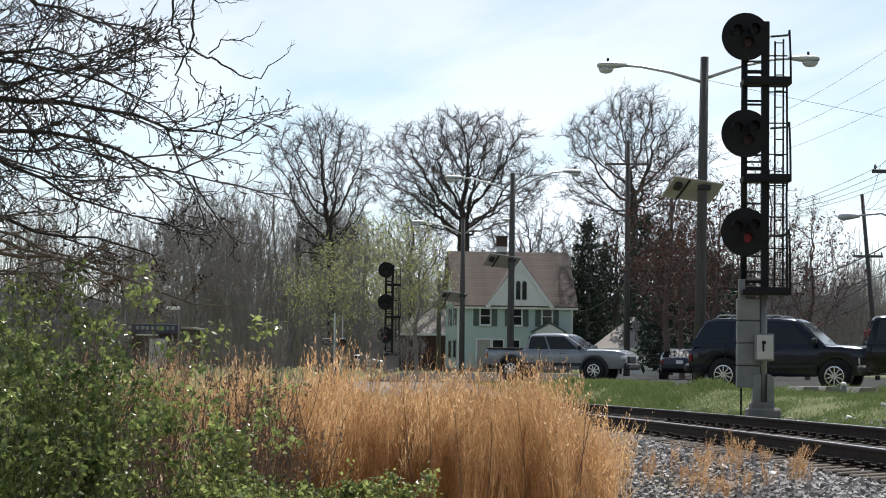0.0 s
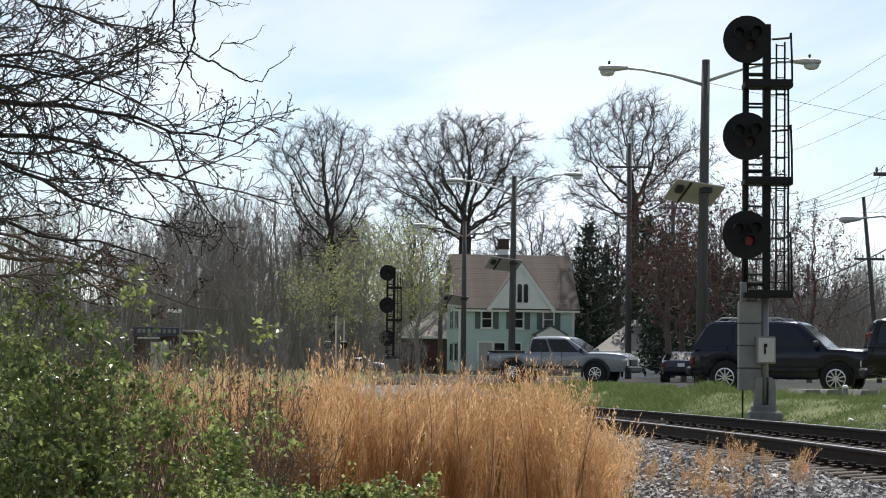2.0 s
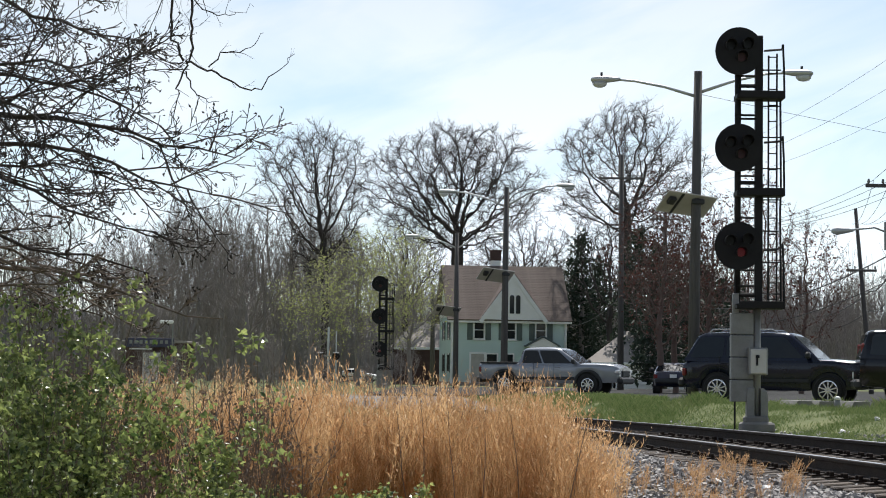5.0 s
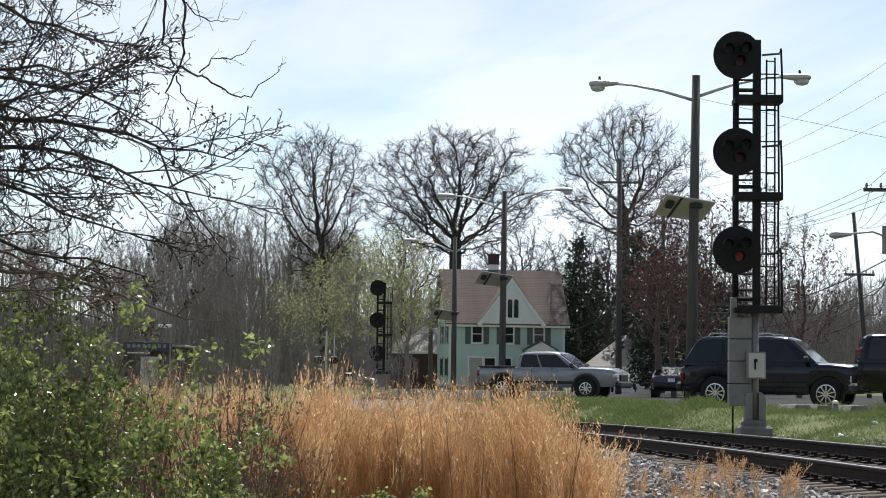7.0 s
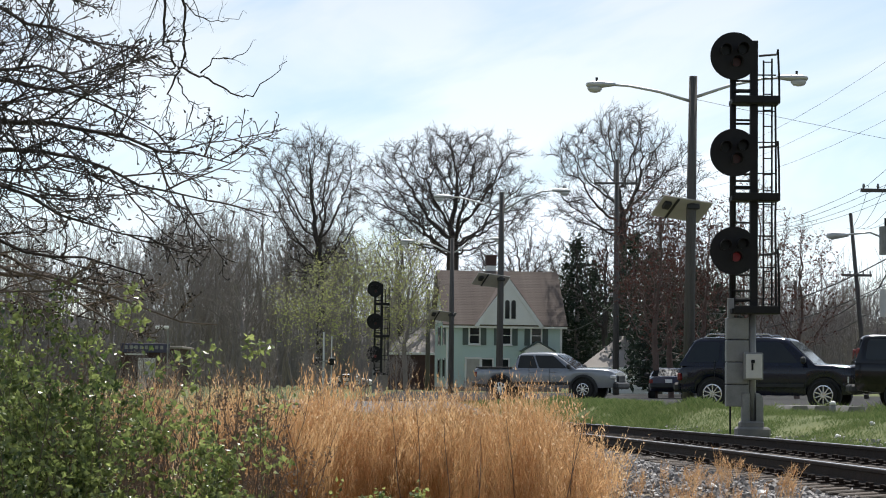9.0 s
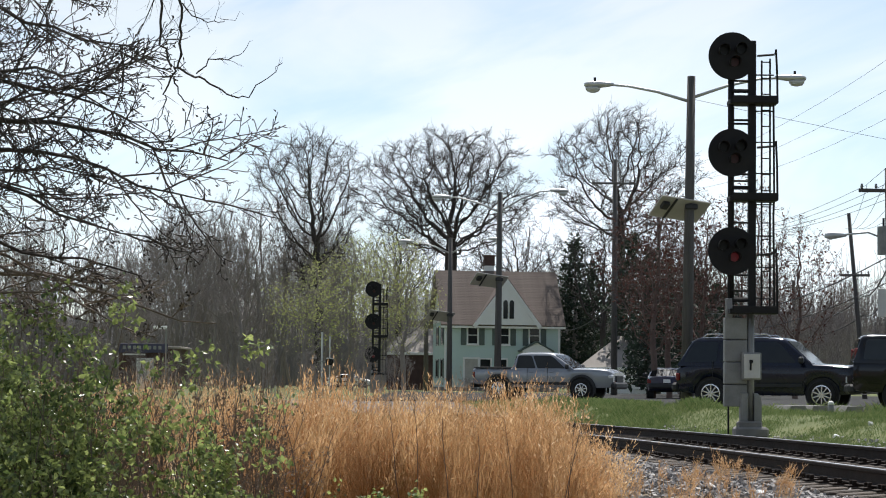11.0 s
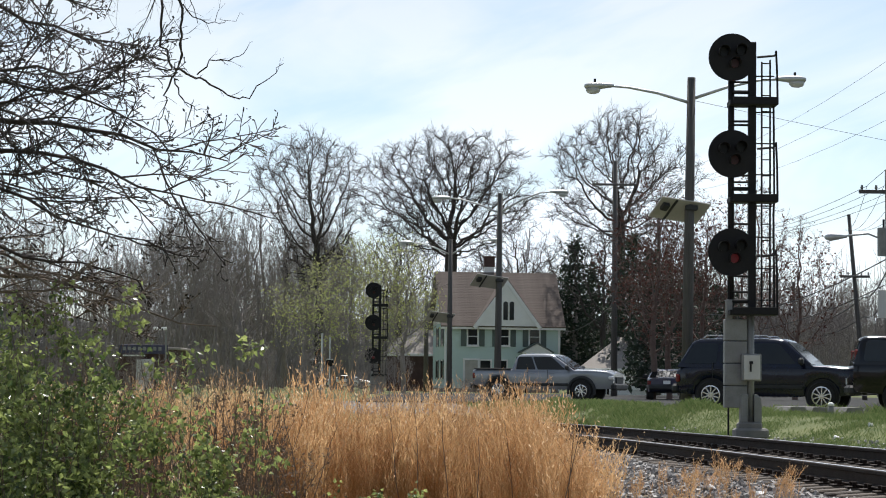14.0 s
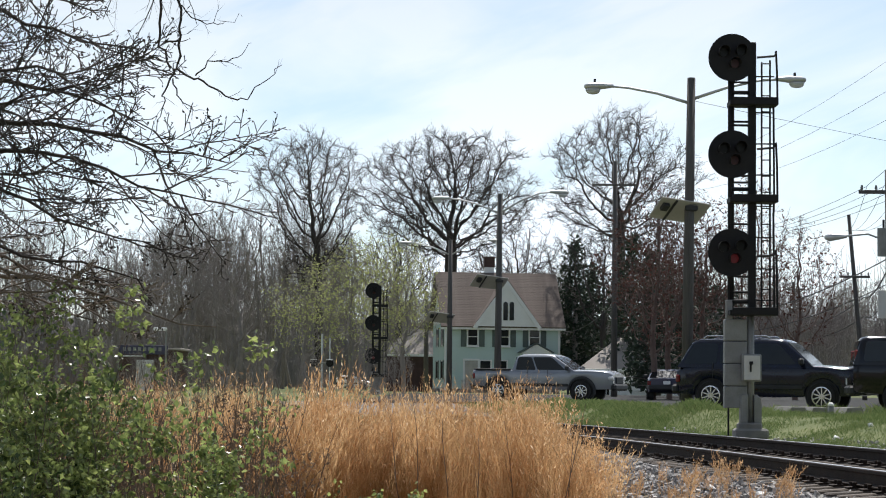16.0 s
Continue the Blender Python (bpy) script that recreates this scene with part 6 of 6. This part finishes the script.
# tall tawny grass in clumps that sway
def straw_clump(rnd, stalks, height, spread):
    """Dry bunch grass: thin stalks in tussocks, each topped by a feathery raceme."""
    s, fl = Solid(), Solid()
    knots = [(rnd.uniform(0, 6.28), spread * math.sqrt(rnd.random()), rnd.uniform(0.76, 1.0), rnd.gauss(0, 0.08), rnd.gauss(0, 0.08)) for _ in range(max(1, stalks // 16))]
    for n in range(stalks):
        a, q, tall, lx, ly = knots[n % len(knots)]
        p = Vector((q * math.cos(a) + rnd.gauss(0, 0.035), q * math.sin(a) + rnd.gauss(0, 0.035), 0))
        h = height * tall * (rnd.uniform(0.72, 1.0) if rnd.random() < 0.72 else rnd.uniform(0.4, 0.8))
        lean = Vector((lx + rnd.gauss(0.02, 0.075), ly + rnd.gauss(0, 0.075), 1)).normalized()
        curl = Vector((lx + rnd.gauss(0.03, 0.10), rnd.gauss(0, 0.09), 0))
        w = rnd.uniform(0.0011, 0.0023)
        t = rnd.uniform(0, 3.14)
        side = Vector((math.cos(t), math.sin(t) * 0.6, 0)) * w
        at = lambda f: p + lean * h * f + curl * h * f * f
        k = len(s.v)
        for f, g in ((0, 1.0), (0.4, 0.9), (0.72, 0.65), (1.0, 0.12)):
            s.v += [tuple(at(f) - side * g), tuple(at(f) + side * g)]
        s.f += [(k, k + 1, k + 3, k + 2), (k + 2, k + 3, k + 5, k + 4), (k + 4, k + 5, k + 7, k + 6)]
        # curled side leaves, then the short plume round the upper stalk
        for m in range(rnd.randrange(11, 17)):
            plume = m > 3
            f = rnd.uniform(0.62, 1.0) if plume else rnd.uniform(0.15, 0.75)
            d = (lean + Vector((rnd.gauss(0, 0.42), rnd.gauss(0, 0.42), rnd.gauss(0, 0.2)))).normalized()
            L = rnd.uniform(0.022, 0.06) if plume else rnd.uniform(0.08, 0.24)
            sd = d.orthogonal().normalized() * (rnd.uniform(0.0012, 0.0028) if plume else rnd.uniform(0.001, 0.0022))
            c = at(f)
            e = c + d * L * 0.6
            bow = Vector((rnd.gauss(0, 0.2), rnd.gauss(0, 0.2), -0.25 if not plume else 0.1)) * L
            k = len(s.v)
            s.v += [tuple(c - sd), tuple(c + sd), tuple(e + sd * 0.8), tuple(e - sd * 0.8), tuple(c + d * L + bow)]
            s.f += [(k, k + 1, k + 2, k + 3), (k + 3, k + 2, k + 4)]
        for _ in range(rnd.randrange(2, 7)):
            f = 1 - 0.6 * rnd.random() ** 1.3
            c = at(f) + Vector((rnd.gauss(0, 0.012), rnd.gauss(0, 0.012), 0))
            d = Vector((rnd.gauss(0, 0.7), rnd.gauss(0, 0.7), 1)).normalized()
            L = rnd.uniform(0.010, 0.030)
            sd = d.orthogonal().normalized() * L * 0.22
            k = len(fl.v)
            fl.v += [tuple(c), tuple(c + d * L * 0.5 + sd), tuple(c + d * L), tuple(c + d * L * 0.5 - sd)]
            fl.f += [(k, k + 1, k + 2, k + 3)]
    return s, fl


def tall_grass():
    rnd = random.Random(77)
    kinds = []
    for i in range(6):
        s, fl = straw_clump(rnd, 205, 1.0, 0.30)
        kinds.append((s.mesh("stalks"), fl.mesh("seed_fluff")))
    clumps = []
    spots = []
    for row, (y, x0, x1, n) in enumerate(((18.3, -1.75, 1.20, 12), (18.95, -1.95, 1.36, 13), (19.6, -2.1, 1.52, 13), (22.6, -4.2, -1.9, 6), (25.5, -5.0, -2.2, 5))):
        for i in range(n):
            x = x0 + (x1 - x0) * (i + rnd.uniform(0.1, 0.9)) / n
            spots.append((x, y + rnd.uniform(-0.35, 0.35)))
    for i, (x, y) in enumerate(spots):
        g = ground_z(x, y)
        u = x * 20 / y
        top = 1.53 + 0.14 * noise.noise(Vector((x * 2.3, y * 0.9, 4))) + rnd.uniform(-0.12, 0.09) + 0.09 * (1 - smooth(-0.1, 0.4, u)) + 0.20 * noise.noise(Vector((u * 4.5, 1.7, 0))) + (0.30 * math.exp(-((u - 0.72) / 0.14) ** 2)) - 0.55 * smooth(1.0, 1.6, u)
        top += 0.012 * max(0, y - 21)
        h = max(top - g, 0.4)
        c = thing("tall_grass_clump", (x, y, g), "clump of tall tawny dry grass swaying in wind", "dry grass", "tall dry grass", rnd.uniform(0, 360), "stuff")
        me, fl = kinds[i % 6]
        a = part("stalk_tuft", me, "straw" if i % 2 else "straw_red", c)
        b = part("seed_fluff", fl, "straw_fluff", c, "pale fluffy seed tufts")
        a.scale = b.scale = (1.15, 1.15, h / 0.93)
        clumps.append((c, (x, y, g), rnd.uniform(0, 6.28)))
    return clumps


clumps = tall_grass()


def weed_stalk(at, h, seed):
    rnd = random.Random(seed)
    t = thing("weed_stalk", at, "thin dark dry weed stalk", "weed", "dry weeds")
    tw = Twigs(rnd)
    grow(tw, Vector((0, 0, 0)), Vector((rnd.gauss(0, 0.06), 0, 1)).normalized(), h, 0.006, 0, [(6, 5, 0.05, 0.02, 4, 15, 40, 0.25, 0.45), (3, 3, 0.12, 0.05, 2, 20, 45, 0.5, 0.3), (2, 3, 0.1, 0, 0, 0, 0, 0, 0)])
    part("stem", tw.coarse, "twig", t, "", False, False)
    if tw.fine.f:
        tagged(part("seed_head", tw.fine, "leaf_dry", t, "", False, False), kind="stuff")
    return t


rnd = random.Random(12)
for i in range(26):
    x, y = rnd.uniform(-1.9, 1.2), rnd.uniform(16.8, 19.5)
    weed_stalk((x, y, ground_z(x, y)), rnd.uniform(0.9, 1.35), 400 + i)
for i in range(26):
    y = rnd.uniform(19.2, 25)
    x = near_rail_x(y) + 0.75 - 1.1 - 1.9 * rnd.random() ** 0.6
    s, fl = straw_clump(rnd, 8, rnd.uniform(0.22, 0.52), 0.05)
    t = thing("dry_weed", (x, y, ground_z(x, y)), "small dry tan weed in the ballast", "weed", "ballast weeds")
    tagged(part("stalk_tuft", s, "straw_red", t, "", False, False), kind="stuff")
    tagged(part("seed_fluff", fl, "straw_fluff", t, "", False, False), kind="stuff")


# green brush on the near side
def bush(at, height, spread, stems, seed, leafy, label, mat="leaf", size=0.047):
    rnd = random.Random(seed)
    t = thing("bush", at, label, "bush", "roadside brush")
    tw = Twigs(rnd)
    for i in range(stems):
        a, q = rnd.uniform(0, 6.28), spread * math.sqrt(rnd.random())
        p = Vector((q * math.cos(a), q * math.sin(a), -0.05))
        d = Vector((rnd.gauss(0, 0.13), rnd.gauss(0, 0.13), 1)).normalized()
        h = height * rnd.uniform(0.55, 1.0)
        grow(tw, p, d, h, 0.0055, 0, [(8, 4, 0.10, 0.015, 11, 25, 60, 0.15, 0.12), (4, 3, 0.16, 0.05, 4, 25, 60, 0.55, 0.15), (2, 3, 0.12, 0.03, 0, 0, 0, 0, 0)])
    tw.coarse.add(tw.fine.v, tw.fine.f)
    tagged(part("woody_growth", tw.coarse, "twig", t, "brown woody stems", False, False), kind="stuff")
    if leafy:
        s = Solid()
        add_leaves(s, [c for c in tw.tips if noise.noise((c[0] + Vector(at)) * 5.5) > -0.08], rnd, size, int(leafy * 2.2 + 0.5), 0.032, broad=0.32)
        tagged(part("foliage", s, mat, t, "small glossy green leaves", False, False), kind="stuff")
    return t


bushes = []
for i, (x, y, h, sp, n, lf) in enumerate(((-2.66, 13.5, 2.22, 0.20, 11, 4), (-2.36, 13.3, 2.10, 0.20, 11, 4), (-3.02, 13.8, 2.05, 0.25, 11, 4), (-2.12, 13.2, 1.60, 0.18, 6, 2), (-2.55, 12.6, 1.50, 0.30, 11, 4),
                                          (-2.9, 12.4, 1.35, 0.3, 11, 3), (-1.62, 13.4, 1.84, 0.09, 4, 6), (-1.28, 13.6, 1.76, 0.10, 4, 6), (-1.42, 13.2, 1.22, 0.22, 9, 3), (-2.1, 12.4, 1.15, 0.3, 8, 1), (-1.22, 12.9, 0.85, 0.2, 6, 2), (-2.75, 13.1, 1.8, 0.25, 10, 4), (-2.3, 12.9, 1.5, 0.3, 10, 4))):
    bushes.append((bush((x, y, ground_z(x, y)), h, sp, n, 500 + i, lf, "leafy green bush with woody stems beside dry grass"), (x, y, ground_z(x, y)), 0.7 * i))
for i in range(36):
    x, y = -3.6 + 2.35 * ((i * 0.618) % 1) - 0.5 * (13 < i < 20), 14.2 + 3.2 * ((i * 0.37) % 1) + 3.0 * (13 < i < 20)
    bush((x, y, ground_z(x, y)), 1.35 + 0.4 * ((i * 0.27) % 1) + 0.35 * smooth(-2, -3.3, x), 0.32, 12, 540 + i, 1 if i % 4 == 0 else 0, "tangled bare brown brush with few leaves", "leaf_dry" if i % 5 else "leaf", 0.036)
for i in range(6):
    x, y = -1.35 + 1.1 * ((i * 0.618) % 1), 16.6 + 0.5 * ((i * 0.37) % 1)
    bush((x, y, ground_z(x, y)), 0.46 + 0.2 * ((i * 0.27) % 1), 0.16, 6, 580 + i, 3, "low green weeds at the foot of dry grass")


# green verge grass beyond the track
def verge_grass():
    rng = np.random.default_rng(5)
    V, F = [], []
    for _ in range(230000):
        y = rng.uniform(30, 72)
        x = near_rail_x(y) + 0.75 + 2.35 + 9.2 * rng.random() ** 1.1
        if ((x - 6.95) / 0.6) ** 2 + ((y - 40.6) / 0.9) ** 2 < 0.2 + 1.0 * rng.random():
            continue
        if (y > 53.6 and x > 6.4) or (y > 48.4 and x > 7.9 and rng.random() < 0.8):
            continue
        tuft = noise.noise(Vector((x * 0.9, y * 0.5, 2)))
        if rng.random() > 0.55 + tuft:
            continue
        h = (0.035 + 0.075 * rng.random()) * (1.0 + 0.9 * smooth(46, 51, y)) * (1 + 1.2 * max(0, tuft)) * (1.0 if y < 44 or x > 9 else 0.8)
        z = ground_z(x, y) - 0.01
        a = rng.uniform(0, 3.14)
        w = rng.uniform(0.0025, 0.0055)
        dx, dy = math.cos(a) * w, math.sin(a) * w
        lx, ly = rng.normal(0, 0.4) * h, rng.normal(0, 0.4) * h
        k = len(V)
        V += [(x - dx, y - dy, z), (x + dx, y + dy, z), (x + dx * 0.7 + lx * 0.4, y + dy * 0.7 + ly * 0.4, z + h * 0.6), (x + lx, y + ly, z + h)]
        F += [(k, k + 1, k + 2), (k, k + 2, k + 3)]
    me = bpy.data.meshes.new("verge_grass")
    me.from_pydata(V, [], F)
    tagged(part("verge_grass", me, "grass_blade"), "short green grass on the bank beside the track", "grass", kind="stuff")


verge_grass()


# ---- small things ----
def sign_back():
    t = thing("road_sign", (14.98, 70, LOT), "pale sign panel on a thin grey post", "road sign")
    part("post", Solid().tube([(0, 0, -0.1), (0, 0, 4.2)], 0.04, 8), "galv", t, "grey post")
    part("panel", Solid().box((0.0, -0.06, 3.45), (0.72, 0.03, 0.95), ch=0.01), "panel_back", t, "blank pale panel")


sign_back()

# bits of pale litter beside the track
rnd = random.Random(9)
for x, y in ((6.9, 36.5), (5.4, 34.2), (7.8, 38.0), (3.3, 21.6), (3.0, 23.2)):
    s = Solid().box((0, 0, 0.03), (0.10, 0.08, 0.06), Euler((rnd.random(), rnd.random(), rnd.random())).to_matrix(), 0.015)
    o = part("litter_scrap", s, "white_paint")
    tagged(o, "small white scrap of litter on the ground", "litter", "litter scraps")
    o.location = (x, y, ground_z(x, y))


# ---- what moves: wind in the grass, the brush and the hanging limbs ----
def gust(t, x, phase):
    """Lean of the grass in degrees, as gusts roll along x."""
    a = 0.55 + 0.45 * math.sin(0.9 * t + 0.4) * math.sin(0.37 * t + 1.1)
    return a * (4.2 * math.sin(2.6 * t - 2.2 * x + 0.35 * phase) + 1.6 * math.sin(4.7 * t - 1.3 * x + phase)) + 2.8 * math.sin(0.8 * t - 0.9 * x) + 1.0


def motions():
    steps = [i * 0.4 for i in range(41)]
    for c, (x, y, z), ph in clumps:
        turn = Matrix.Rotation(ph, 4, "Z")
        walk(c, [(t, Matrix.Translation((x, y, z)) @ Matrix.Rotation(radians(gust(t, x, ph) * 1.0), 4, "Y") @ Matrix.Rotation(radians(gust(t + 1.3, x, ph + 1) * 0.5), 4, "X") @ turn) for t in steps])
    for b, (x, y, z), ph in bushes:
        walk(b, [(t, Matrix.Translation((x, y, z)) @ Matrix.Rotation(radians(0.35 * gust(t, x, ph)), 4, "Y")) for t in steps])
    for k, (l, o) in enumerate(limbs):
        walk(l, [(t, Matrix.Translation(o) @ Matrix.Rotation(radians(0.22 * math.sin(2.9 * t + k) + 0.12 * math.sin(4.3 * t + 2 * k)), 4, "Y")) for t in steps])
    hb, o = hanging
    sway = [(0, -7), (0.5, 3), (1, -4), (1.5, -16), (2, -8), (2.5, 2), (3, -6), (3.5, -10), (4, -2), (5, 4), (6, -6), (6.5, -3), (7, -10), (7.5, 0), (8, 8), (8.5, -9), (9, -2), (10, 4), (11, -6), (11.5, 2),
            (12, -10), (12.3, -16), (12.6, -11), (12.9, 4), (13.2, 6), (13.5, 2), (13.8, -5), (14.1, -5), (14.4, -7), (14.7, 2), (15, 6), (15.3, 0), (15.6, -7), (16, -8)]
    walk(hb, [(t, Matrix.Translation(o + Vector((s * 0.0012, 0, 0))) @ Matrix.Rotation(radians(-0.16 * s), 4, "Y")) for t, s in sway])


motions()
